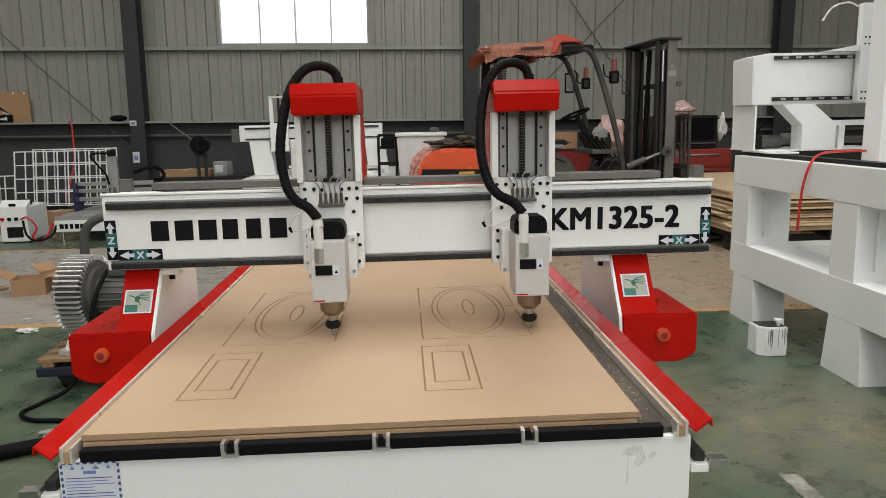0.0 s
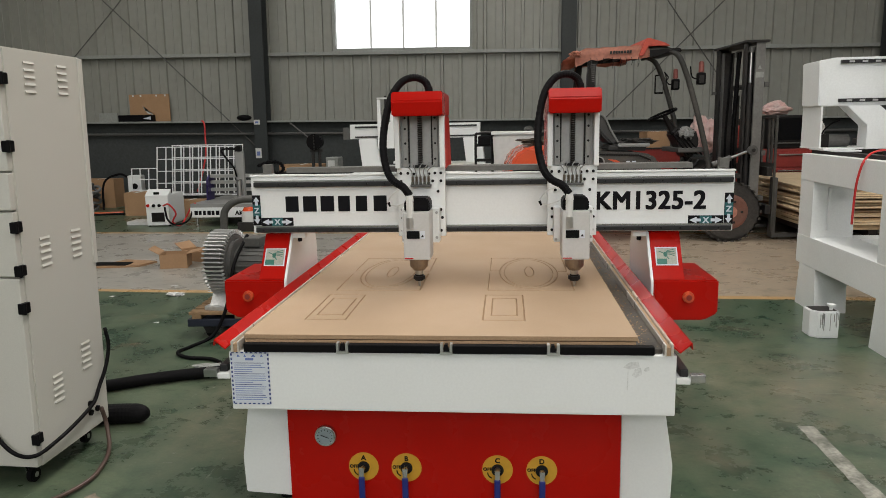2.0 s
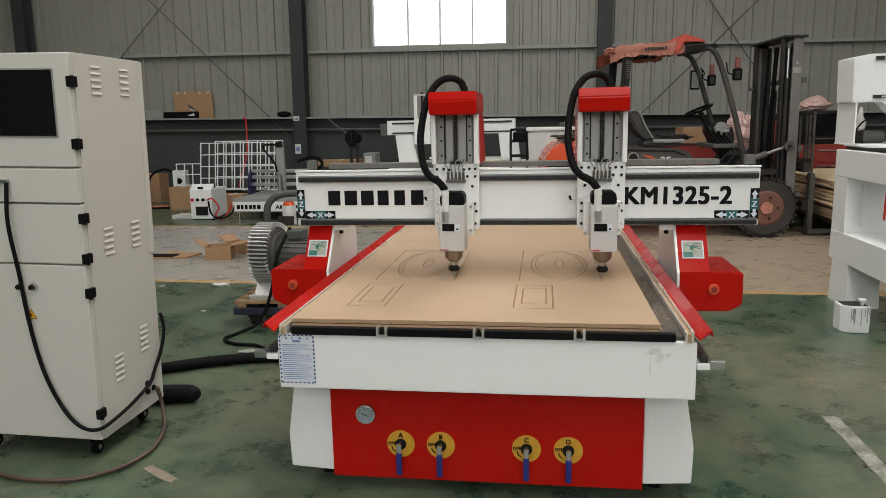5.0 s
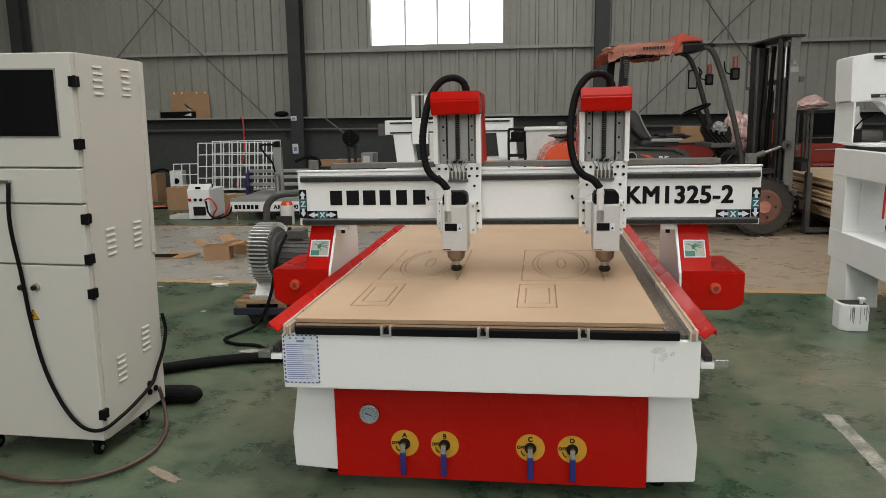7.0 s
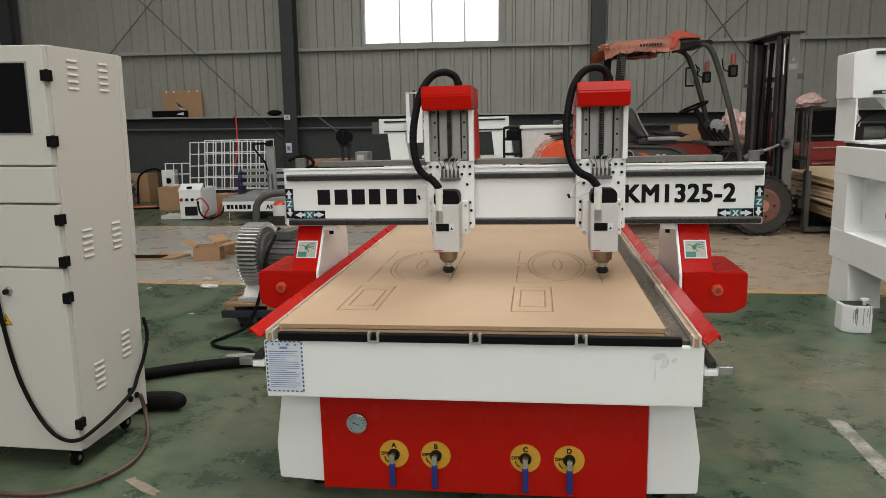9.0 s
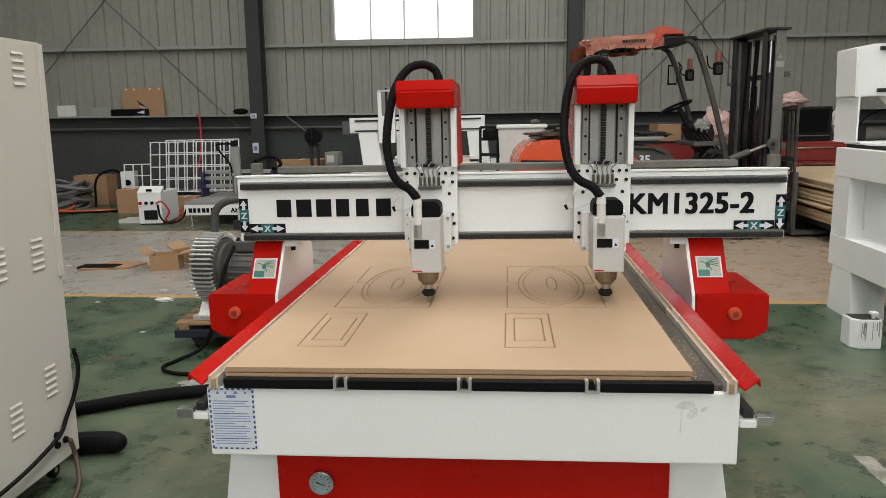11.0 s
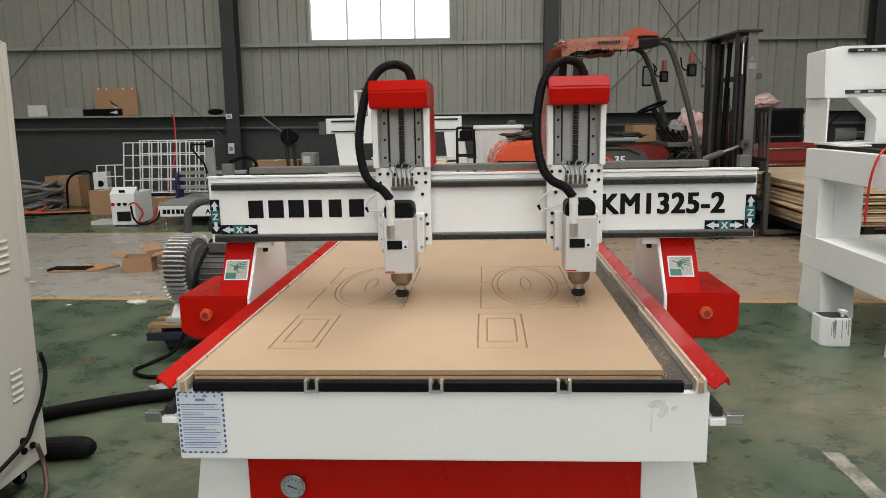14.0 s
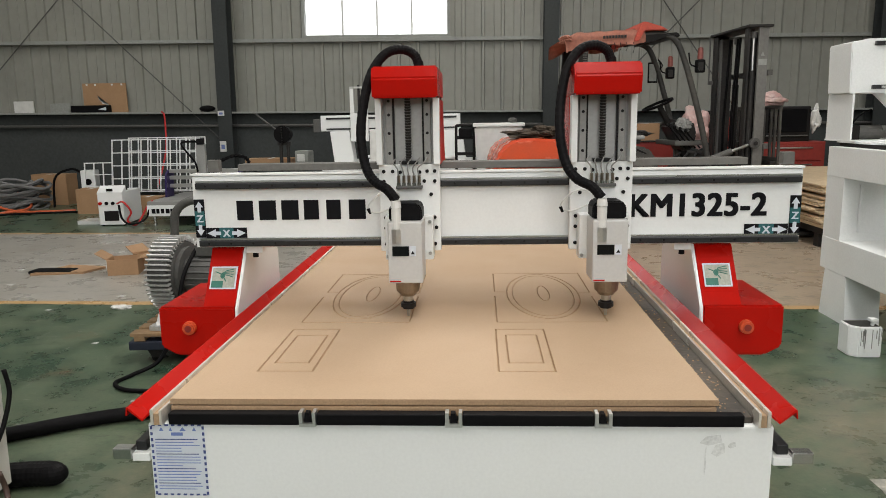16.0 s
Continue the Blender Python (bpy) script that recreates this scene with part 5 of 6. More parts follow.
    part("roof_corner", prism([(-0.06, 2.02), (-0.02, 2.11), (0.30, 2.125), (0.33, 2.09), (0.20, 2.085), (0.06, 2.04)], "y", -0.49, -0.425, 0.006), BLACK_PAINT, f)
    part("roof_front_bar", box(0.22, 0.34, -0.42, 0.42, 2.085, 2.125, 0.01), BLACK_PAINT, f)
    for k in range(6):
        part("roof_slat", box(-0.46 + k * 0.115, -0.43 + k * 0.115, -0.42, 0.42, 2.065, 2.10), BLACK_PAINT, f)
    bm = bmesh.new()
    rngf = random.Random(2)
    rows = []
    for j in range(15):
        v = j / 14
        row = []
        for i in range(25):
            u = i / 24
            x = -0.83 + 0.80 * u + rngf.uniform(-0.006, 0.006)
            sag = 0.008 * math.sin(u * 9 + 1) + 0.005 * math.sin(u * 23)
            droop = -0.05 * max(0, 0.16 - u) / 0.16
            if 0.16 < v < 0.84:
                y, zz = -0.50 + (v - 0.16) / 0.68 * 1.0, 2.135 + 0.035 * u + 0.005 * math.sin(i * 1.1) * math.sin(j * 1.7) + droop
            else:
                s, k = (-1, (0.16 - v) / 0.16) if v < 0.5 else (1, (v - 0.84) / 0.16)
                y = s * (0.505 + 0.02 * k + 0.004 * math.sin(i * 0.8 + 3 * k))
                zz = 2.125 + 0.03 * u + droop - k * (0.13 + sag + 0.006 * rngf.uniform(-1, 1))
            row.append(bm.verts.new((x, y, zz)))
        rows.append(row)
    for a, c in zip(rows, rows[1:]):
        for i in range(24):
            bm.faces.new((a[i], a[i + 1], c[i + 1], c[i]))
    bmesh.ops.solidify(bm, geom=bm.faces[:], thickness=0.006)
    cover = part("roof_cover", bm, FADED, f, "faded torn red roof cover", smooth=True)
    for k in range(8):
        part("print_bar", box(-0.46 + 0.030 * k, -0.437 + 0.030 * k, -0.538, -0.530, 2.068 + 0.001 * k, 2.096 + 0.001 * k), DARK, cover)
    part("cover_flap", crumple((-0.80, -0.40, 2.07), 0.07, 0.13, 0.045, 7, 0.6), FADED, cover)
    fold = mat("red_cover_edge", (0.52, 0.075, 0.045), 0.6, grain=30, amount=0.15, stain=0.4, bump=0.4)
    part("cover_fold", prism([(-0.15, 2.04), (-0.095, 2.185), (-0.07, 2.225), (-0.03, 2.225), (0.13, 2.175), (0.19, 2.14), (0.06, 2.145), (-0.05, 2.14), (-0.10, 2.04)], "y", -0.545, 0.50, 0.008), fold, cover, "bunched bright red cover edge")
    for k in range(8):
        x = -0.66 + 0.075 * k + rngf.uniform(-0.02, 0.02)
        part("rag_end", tube([(x, -0.53, 2.03), (x + 0.008, -0.532, 1.98), (x - 0.004, -0.533, 1.91 + rngf.uniform(0, 0.07))], 0.0035, 5, 3), DARK, cover)
    mir = part("mirror", box(0.295, 0.405, 0.45, 0.475, 1.67, 1.90, 0.012), BLACK, f, "dark rear-view mirror")
    part("mirror_glass", box(0.308, 0.392, 0.446, 0.4495, 1.69, 1.88, 0.001), GIRT, mir)
    part("mirror_arm", tube([(0.40, 0.462, 1.80), (0.46, 0.462, 1.86), (0.41, 0.462, 1.93)], 0.008, 6, 4), BLACK, mir)
    for x, y, z in ((0.53, 0.40, 1.71), (0.565, -0.42, 1.73)):
        lamp = part("lamp", box(x - 0.045, x + 0.045, y - 0.04, y + 0.04, z, z + 0.13, 0.018), BLACK, f)
        part("lamp_lens", cyl((x, y, z + 0.1305), (x, y, z + 0.25), 0.030, 0.026, 14, bevel=0.008), FADED_LENS, lamp, "small faded red beacon lens")
        part("lamp_face", box(x - 0.03, x + 0.02, y - 0.044, y - 0.0405, z + 0.02, z + 0.10), DARK, lamp)
        part("lamp_arm", tube([(x - 0.04, y, z + 0.06), (x - 0.10, y, z + 0.09), (x - 0.12, y, z + 0.20)], 0.008, 6, 3), BLACK, lamp)
    # mast
    part("mast_channel", box(1.115, 1.215, -0.515, -0.485, 0.20, 2.16, 0.004), MAST, f, "worn grey mast side")
    part("mast_web", box(1.041, 1.114, -0.40, -0.39, 0.20, 2.15, 0.002), DARK, f)
    side = part("side_rod", cyl((1.085, -0.455, 1.74), (1.085, -0.455, 2.06), 0.020, seg=12), STEEL, f, "bright steel lift rod")
    part("side_cylinder", cyl((1.085, -0.455, 0.35), (1.085, -0.455, 1.7395), 0.030, seg=14), DARK, side)
    part("rod_cap", cyl((1.085, -0.455, 2.0605), (1.085, -0.455, 2.12), 0.034, seg=12), MID, side)
    part("mast_channel", box(1.035, 1.165, 0.42, 0.465, 0.20, 2.16, 0.004), DARK, f)
    for y0, y1, x0, x1 in ((-0.484, -0.40, 1.02, 1.04), (-0.484, -0.40, 1.195, 1.215), (0.34, 0.419, 1.035, 1.055), (0.34, 0.419, 1.145, 1.165)):
        part("mast_flange", box(x0, x1, y0, y1, 0.20, 2.155, 0.003), DARK, f)
    for y in (-0.375, 0.29):
        part("inner_upright", box(1.065, 1.18, y - 0.02, y + 0.02, 0.16, 2.12, 0.004), DARK, f)
        part("upright_edge", box(1.048, 1.0645, y - 0.03, y + 0.03, 0.16, 2.12, 0.002), MID, f)
    part("mast_cap", box(1.0, 1.25, -0.54, 0.48, 2.1605, 2.185, 0.005), DARK, f)
    part("mast_plate", box(1.12, 1.205, -0.5175, -0.5155, 1.79, 1.85), GIRT, f, "small white plate")
    part("warning_mark", prism([(1.14, 1.88), (1.18, 1.88), (1.16, 1.925)], "y", -0.5175, -0.5155), GIRT, f)
    for z, x0 in ((1.69, 1.222), (0.95, 1.222), (0.45, 1.222)):
        part("mast_tie", box(x0, x0 + 0.05, -0.52, 0.47, z, z + 0.055, 0.005), MID, f)
    part("cage_bar", box(1.0, 1.03, 0.40, 0.47, 1.64, 1.68, 0.004), MID, f)
    part("cage_bar", box(0.985, 1.0, 0.44, 0.455, 1.64, 2.16, 0.003), MID, f)
    for y in (-0.16, 0.10):
        cy = part("lift_cylinder", cyl((1.16, y, 0.3), (1.16, y, 1.62), 0.034, seg=14), DARK, f)
        part("rod", cyl((1.16, y, 1.6205), (1.16, y, 2.05), 0.021, seg=12), STEEL, cy)
        part("rod_head", cyl((1.16, y, 2.0505), (1.16, y, 2.12), 0.036, seg=12), MID, cy)
    for k, y in enumerate((-0.30, -0.26, -0.06, 0.0, 0.20)):
        part("mast_hose", tube([(1.10, y, 0.5), (1.09, y + 0.01, 1.1), (1.10, y - 0.005, 1.6), (1.12, y, 2.1)], 0.014, 6, 4), BLACK, f)
    tilt = part("tilt_cylinder", cyl((0.70, -0.50, 0.855), (0.90, -0.50, 0.93), 0.034, seg=12), MID, f)
    part("tilt_rod", cyl((0.9005, -0.50, 0.93), (1.10, -0.50, 1.004), 0.016, seg=10), STEEL, tilt)
    part("pivot", cyl((1.12, -0.516, 1.01), (1.12, -0.56, 1.01), 0.055, seg=18, bevel=0.006), MID, tilt)
    part("pivot_bolt", cyl((1.12, -0.5605, 1.01), (1.12, -0.575, 1.01), 0.022, seg=6), DARK, tilt)
    for z in (0.30, 0.72):
        part("fork_carriage", box(1.30, 1.36, -0.52, 0.52, z, z + 0.10, 0.004), DARK, f)
    for k, y in enumerate((-0.50, -0.40, -0.31, -0.14, 0.05, 0.22, 0.36, 0.50)):
        part("load_guard_bar", box(1.375, 1.40, y - 0.014, y + 0.014, 0.10 if k in (0, 7) else 0.83, 1.35, 0.004), POST_GREY, f)
    part("load_guard_top", box(1.372, 1.402, -0.52, 0.52, 1.3505, 1.385, 0.008), POST_GREY, f)
    part("load_guard_rail", box(1.372, 1.374, -0.52, 0.52, 0.80, 0.86), POST_GREY, f)
    for y in (-0.42, 0.36):
        part("fork", prism([(1.405, 0.70), (1.445, 0.70), (1.445, 0.075), (2.42, 0.05), (2.42, 0.035), (1.405, 0.025)], "y", y - 0.06, y + 0.06, 0.004), MID, f)
    rust = mat("rusty_rim", (0.20, 0.075, 0.05), 0.6, grain=30, amount=0.15, wear=6, stain=0.6, dirt=(0.12, 0.09, 0.075))
    for s in (-1, 1):
        for x, r in ((0.90, 0.335), (-1.06, 0.27)):
            tyre = part("wheel", cyl((x, s * 0.36, r), (x, s * 0.57, r), r, seg=36, bevel=0.035), RUBBER, f, "dusty black tyre on a dull red rim")
            part("rim", cyl((x, s * 0.571, r), (x, s * 0.581, r), r * 0.58, r * 0.50, 24), rust if r > 0.3 and s < 0 else DULL_RED, tyre)
            part("hub", cyl((x, s * 0.5815, r), (x, s * 0.60, r), r * 0.20, seg=14), FADED, tyre)
            for k in range(5):
                a = 2 * math.pi * k / 5
                part("wheel_nut", cyl((x + 0.36 * r * math.cos(a), s * 0.5815, r + 0.36 * r * math.sin(a)), (x + 0.36 * r * math.cos(a), s * 0.595, r + 0.36 * r * math.sin(a)), 0.014, seg=6), DARK, tyre)
            lug = bmesh.new()
            bmesh.ops.create_cube(lug, size=1)
            bmesh.ops.transform(lug, matrix=Matrix.Diagonal((0.018, 0.10, 0.03, 1)), verts=lug.verts[:])
            first_lug = mesh_of("tread_lug", lug, RUBBER)
            for k in range(26):
                a = 2 * math.pi * k / 26
                one = new("tread_lug", first_lug)
                one.parent = tyre
                one.matrix_local = Matrix.Translation((x + (r - 0.002) * math.cos(a), s * 0.525, r + (r - 0.002) * math.sin(a))) @ Matrix.Rotation(-a, 4, "Y")
    return f


make_forklift()
cloth = crumple((-1.12, -0.18, 1.14), 0.26, 0.24, 0.055, 3, 0.8)
crumple((-0.95, -0.30, 1.15), 0.16, 0.16, 0.07, 5, 0.8, cloth)
tagged(part("work_clothes", cloth, mat("dark_cloth", (0.045, 0.036, 0.03), 0.85, grain=60, amount=0.2, wear=6, stain=0.6, bump=0.4, dirt=(0.14, 0.11, 0.08), spec=0.1)), "heap of dark work clothes on the counterweight", "clothes").matrix_world = FORK_POSE
tagged(part("work_gloves", crumple((-0.80, -0.28, 1.16), 0.07, 0.09, 0.075, 2, 0.6), mat("glove_cloth", (0.45, 0.36, 0.10), 0.8, grain=80, amount=0.15, stain=0.4)), "pair of dusty yellow work gloves", "gloves").matrix_world = FORK_POSE
tagged(part("jacket", crumple((-0.06, -0.12, 1.115), 0.20, 0.16, 0.04, 8, 0.8), VINYL), "crumpled grey-black jacket on the forklift seat", "jacket").matrix_world = FORK_POSE


# ---- the far side of the hall ----
def carton(x, y, z, w, d, h, turn, label, flaps=False):
    c = thing("carton", pose(x, y, z, 0, 0, turn), label, "box")
    t = 0.006
    for name, b in (("side", box(-w / 2, w / 2, -d / 2, -d / 2 + t, 0, h)), ("side", box(-w / 2, w / 2, d / 2 - t, d / 2, 0, h)), ("side", box(-w / 2, -w / 2 + t, -d / 2 + t, d / 2 - t, 0, h)),
                    ("side", box(w / 2 - t, w / 2, -d / 2 + t, d / 2 - t, 0, h)), ("bottom", box(-w / 2 + t, w / 2 - t, -d / 2 + t, d / 2 - t, 0.0005, t))):
        part(name, b, CARD, c)
    if flaps:
        for s, a in ((-1, 0.6), (1, 0.9)):
            part("flap", prism([(s * w / 2, h), (s * (w / 2 + 0.16 * a), h + 0.10 * (1.2 - a)), (s * (w / 2 + 0.16 * a), h + 0.10 * (1.2 - a) + 0.005), (s * w / 2, h + 0.006)], "y", -d / 2, d / 2), CARD, c)
    else:
        for s in (-1, 1):
            a, e = sorted((0.001 * s, s * w / 2))
            part("flap", box(a, e, -d / 2, d / 2, h, h + t), CARD, c)
        part("tape", box(-0.025, 0.025, -d / 2 - 0.001, d / 2 + 0.001, h + t, h + t + 0.001), PLASTIC_SHEET, c)
    return c


carton(-3.12, 4.66, 0, 0.26, 0.22, 0.14, 12, "opened brown carton with torn flaps on the floor", True)
carton(-3.02, 5.02, 0, 0.34, 0.20, 0.11, -24, "crushed reddish carton lying on the floor", True)
tagged(part("card_scrap", prism([(-3.95, 4.55), (-3.50, 4.62), (-3.42, 4.86), (-3.80, 4.95)], "z", 0.001, 0.02), CARD), "flattened cardboard scrap on the floor", "scrap")
tagged(part("black_film", box(-4.0, -3.62, 4.60, 4.76, 0.0, 0.03, 0.012), BLACK), "folded black plastic film on the floor", "film")
rng = random.Random(13)
for k in range(16):
    x, y = rng.uniform(-4.6, -1.9), rng.uniform(2.0, 5.2)
    s = rng.uniform(0.012, 0.035)
    tagged(part("paper_scrap", prism([(x - s, y), (x + s, y - s * 0.5), (x + s * 1.2, y + s), (x - s * 0.4, y + s * 0.8)], "z", 0.0006, 0.004), PLASTIC_SHEET), "small white paper scrap on the floor", "scrap", "paper scraps")
for k, (x, y, s) in enumerate(((-2.55, 3.42, 0.09), (-2.05, 3.55, 0.06))):
    tagged(part("paper_scrap", crumple((x, y, 0.010), s * 0.8, s * 0.45, 0.014, int(s * 1000) % 7 + 1, 0.7), PLASTIC_SHEET), "crumpled white paper on the yellow line", "scrap", "paper scraps")

chiller = thing("water_chiller", pose(-4.75, 7.80, 0, 0, 0, 6), "white boxy water chiller with small dark inlet", "chiller")
part("body", box(-0.175, 0.145, -0.24, 0.42, 0.015, 0.44, 0.012), WHITE, chiller)
part("top_slope", prism([(-0.241, 0.42), (-0.10, 0.4405), (-0.10, 0.52), (-0.241, 0.44)], "x", -0.175, 0.145), WHITE, chiller)
part("grille", box(-0.10, 0.08, -0.247, -0.2405, 0.07, 0.20), BLACK_PAINT, chiller)
part("display", box(-0.05, 0.03, -0.2455, -0.2408, 0.455, 0.49), SCREEN, chiller)
for x in (-0.14, -0.06, 0.02):
    part("port", cyl((x, -0.2405, 0.30), (x, -0.262, 0.30), 0.022, seg=12), RED if x < -0.1 else BLACK, chiller)
part("handle", tube([(-0.10, 0.1, 0.4405), (-0.09, 0.1, 0.50), (0.07, 0.1, 0.50), (0.08, 0.1, 0.4405)], 0.012, 6, 4), DARK, chiller)
for x, y in ((-0.15, -0.2), (0.13, -0.2), (-0.15, 0.38), (0.13, 0.38)):
    part("foot", cyl((x, y, 0), (x, y, 0.0148), 0.02, seg=8), BLACK, chiller)
hose("red_cable", [(-4.62, 7.50, 0.30), (-4.50, 7.42, 0.33), (-4.42, 7.45, 0.2), (-4.48, 7.46, 0.08), (-4.38, 7.5, 0.03), (-4.25, 7.55, 0.25), (-4.18, 7.58, 0.33)], 0.012, RED_HOSE, "red cable between chiller and small router", "cable", 6)
hose("black_cable", [(-4.60, 7.5, 0.28), (-4.52, 7.4, 0.12), (-4.40, 7.38, 0.05), (-4.26, 7.5, 0.1), (-4.2, 7.55, 0.30)], 0.014, BLACK, "black cable between chiller and small router", "cable", 6)

mini = thing("small_router", pose(-3.78, 7.75, 0), "small grey desktop router with purple gantry sides", "router")
part("bed", box(-0.46, 0.62, -0.22, 1.0, 0.20, 0.32, 0.008), GREY_PLASTIC, mini)
part("front_plate", box(-0.46, 0.62, -0.228, -0.2205, 0.13, 0.27), WHITE, mini)
for k, w in enumerate((0.05, 0.04, 0.04, 0.05, 0.04, 0.05)):
    part("sign_block", box(-0.40 + k * 0.062, -0.40 + k * 0.062 + w, -0.232, -0.2285, 0.165, 0.225), INK, mini)
text("model_code", "AKG6090", 0.085, Matrix.Translation((0.37, -0.230, 0.165)) @ FACING, INK, mini, 0.002)
for x in (-0.40, 0.56):
    for y in (-0.15, 0.92):
        part("leg", cyl((x, y, 0), (x, y, 0.1995), 0.02, seg=10), STEEL, mini)
for x in (-0.42, 0.58):
    part("gantry_side", prism([(0.28, 0.3205), (0.52, 0.3205), (0.56, 0.62), (0.40, 0.68), (0.32, 0.62)], "x", x - 0.012, x + 0.012), PURPLE, mini)
for z in (0.44, 0.55, 0.64):
    part("gantry_bar", box(-0.405, 0.565, 0.40, 0.45, z, z + 0.05, 0.004), ALU, mini)
zz = part("z_axis", box(0.02, 0.14, 0.33, 0.395, 0.38, 1.02, 0.005), SILVER, mini)
part("spindle", cyl((0.08, 0.28, 0.36), (0.08, 0.28, 0.62), 0.04, seg=14), STEEL, zz)
part("z_motor", box(0.04, 0.12, 0.31, 0.39, 1.0205, 1.10, 0.005), BLACK_PAINT, zz)
part("z_hose", tube([(0.04, 0.30, 0.66), (0.02, 0.26, 0.80), (-0.10, 0.27, 0.95), (-0.16, 0.32, 1.05), (0.04, 0.35, 1.06)], 0.014, 6), BLACK, zz)
part("cable_chain", tube([(0.32, 0.42, 0.80), (0.50, 0.44, 0.86), (0.64, 0.44, 0.84), (0.70, 0.44, 0.76), (0.64, 0.44, 0.70), (0.57, 0.44, 0.70)], 0.024, 6, 6, 0.2), BLACK, mini, "black drag chain")
jar = thing("cutting_pot", pose(-3.27, 7.18, 0), "clear jar with an orange lid", "jar")
part("jar", cyl((0, 0, 0), (0, 0, 0.26), 0.095, seg=18), PLASTIC_SHEET, jar)
part("lid", cyl((0, 0, 0.2605), (0, 0, 0.31), 0.085, 0.06, 18), ORANGE, jar)
part("base", box(-0.12, 0.10, -0.13, -0.098, 0, 0.12, 0.004), DARK, jar)


def make_rack(x, y, w, h, nx, nz, lean, turn, low=0.30):
    r = thing("grid_panel", pose(x, y, low, -lean, 0, turn), "white welded steel grid panel leaning at the wall", "grid panel", "grid panels")
    for i in range(nx + 1):
        part("upright", box(w * i / nx - 0.0075, w * i / nx + 0.0075, -0.008, 0.008, 0, h), WHITE, r)
    for k in range(nz + 1):
        part("crossbar", box(-0.0075, w + 0.0075, -0.012, -0.0085, h * k / nz - 0.0075, h * k / nz + 0.0075), WHITE, r)
    return r


make_rack(-5.50, 9.10, 1.35, 0.78, 9, 4, 10, 0)
make_rack(-5.34, 9.32, 1.20, 0.80, 8, 4, 9, 0)
make_rack(-6.02, 9.25, 0.42, 0.72, 3, 4, 8, 6, 0.008)
for x in (-5.3, -4.5):
    tagged(part("support_block", box(x - 0.2, x + 0.25, 8.9, 9.75, 0, 0.299, 0.004), DARK), "dark timber block under grid panels", "timber block", "timber blocks")
carton(-5.75, 9.00, 0, 0.37, 0.30, 0.36, 3, "closed brown carton on the floor")
carton(-7.05, 10.2, 0, 0.62, 0.30, 0.50, -4, "brown carton against the lower wall")
carton(-4.75, 8.72, 0.0, 0.42, 0.26, 0.26, 0, "brown carton beneath the grid panels")
tagged(part("white_board", box(-5.30, -4.95, 7.72, 8.0, 0.0, 0.05, 0.004), PLASTIC_SHEET), "white foam board beside the chiller", "board")
coil = bmesh.new()
rng = random.Random(17)
for k in range(15):
    r, z = rng.uniform(0.28, 0.58), 0.03 + 0.028 * k
    cx, cy = -7.45 + rng.uniform(-0.12, 0.12), 9.6 + rng.uniform(-0.06, 0.06)
    tube([(cx + r * 1.15 * math.cos(a), cy + r * 0.6 * math.sin(a), z + 0.04 * math.sin(3 * a + k)) for a in (2 * math.pi * j / 20 for j in range(21))], 0.024, 6, 1, bm=coil)
tagged(part("cable_coil", coil, CABLE_GREY), "heap of coiled grey cable on the floor", "cable coil", kind="stuff")
hose("orange_hose", [(-8.2, 9.4, 0.02), (-7.75, 9.9, 0.06), (-7.5, 10.0, 0.25), (-7.0, 9.4, 0.05), (-7.1, 8.9, 0.02), (-7.45, 8.9, 0.02), (-7.5, 9.15, 0.12), (-7.0, 9.0, 0.03), (-6.5, 9.0, 0.02), (-6.1, 9.1, 0.02)], 0.022, ORANGE_HOSE, "looping orange air hose on the floor", "hose", 8)
hose("black_floor_cable", [(-8.5, 8.3, 0.015), (-7.6, 8.5, 0.015), (-6.8, 8.8, 0.015), (-6.0, 9.0, 0.015)], 0.016, BLACK, "black cable lying across the floor", "cable", 6)
pump = thing("small_pump", pose(-6.10, 9.6, 0, 0, 0, 10), "small white-faced pump beside cartons", "pump")
part("case", box(-0.11, 0.11, -0.1, 0.1, 0.28, 0.60, 0.01), WHITE, pump)
part("port", cyl((0, -0.1005, 0.42), (0, -0.11, 0.42), 0.05, seg=14), BLACK, pump)
part("stand", box(-0.09, 0.09, -0.08, 0.08, 0, 0.2795), DARK, pump)
part("pipe", tube([(-0.1, 0.0, 0.55), (-0.3, 0.05, 0.62), (-0.55, 0.05, 0.48), (-0.6, 0.05, 0.02)], 0.02, 6), BLACK, pump)
hose("hanging_hose", [(-5.36, 10.74, 1.50), (-5.30, 10.70, 1.44), (-5.29, 10.68, 1.2), (-5.27, 10.6, 0.9), (-5.32, 10.5, 0.55), (-5.42, 10.3, 0.03)], 0.016, RED_HOSE, "faded red hose hanging from the ledge", "hose", 6)

# things on the ledge
LEDGE = 1.4325


def on_ledge(x):
    return LEDGE - 0.0115 * x


def leaning(name, x0, x1, h, material, label, category, y=10.98):
    z = on_ledge((x0 + x1) / 2)
    return tagged(part(name, box(x0, x1, y, y + 0.03, z + 0.001, z + h, 0.003), material), label, category)


sheet_board = leaning("cardboard_sheet", -6.83, -6.06, 0.50, CARD, "brown cardboard sheet propped on the wall ledge", "cardboard", 10.97)
part("torn_patch", prism([(-6.55, 1.72), (-6.42, 1.66), (-6.36, 1.62), (-6.50, 1.66), (-6.58, 1.80)], "y", 10.966, 10.9695), PLASTIC_SHEET, sheet_board)
for x in (-6.75, -6.6, -6.3, -6.13):
    part("tape_spot", box(x - 0.015, x + 0.015, 10.966, 10.9695, 1.965, 1.995), PLASTIC_SHEET, sheet_board)
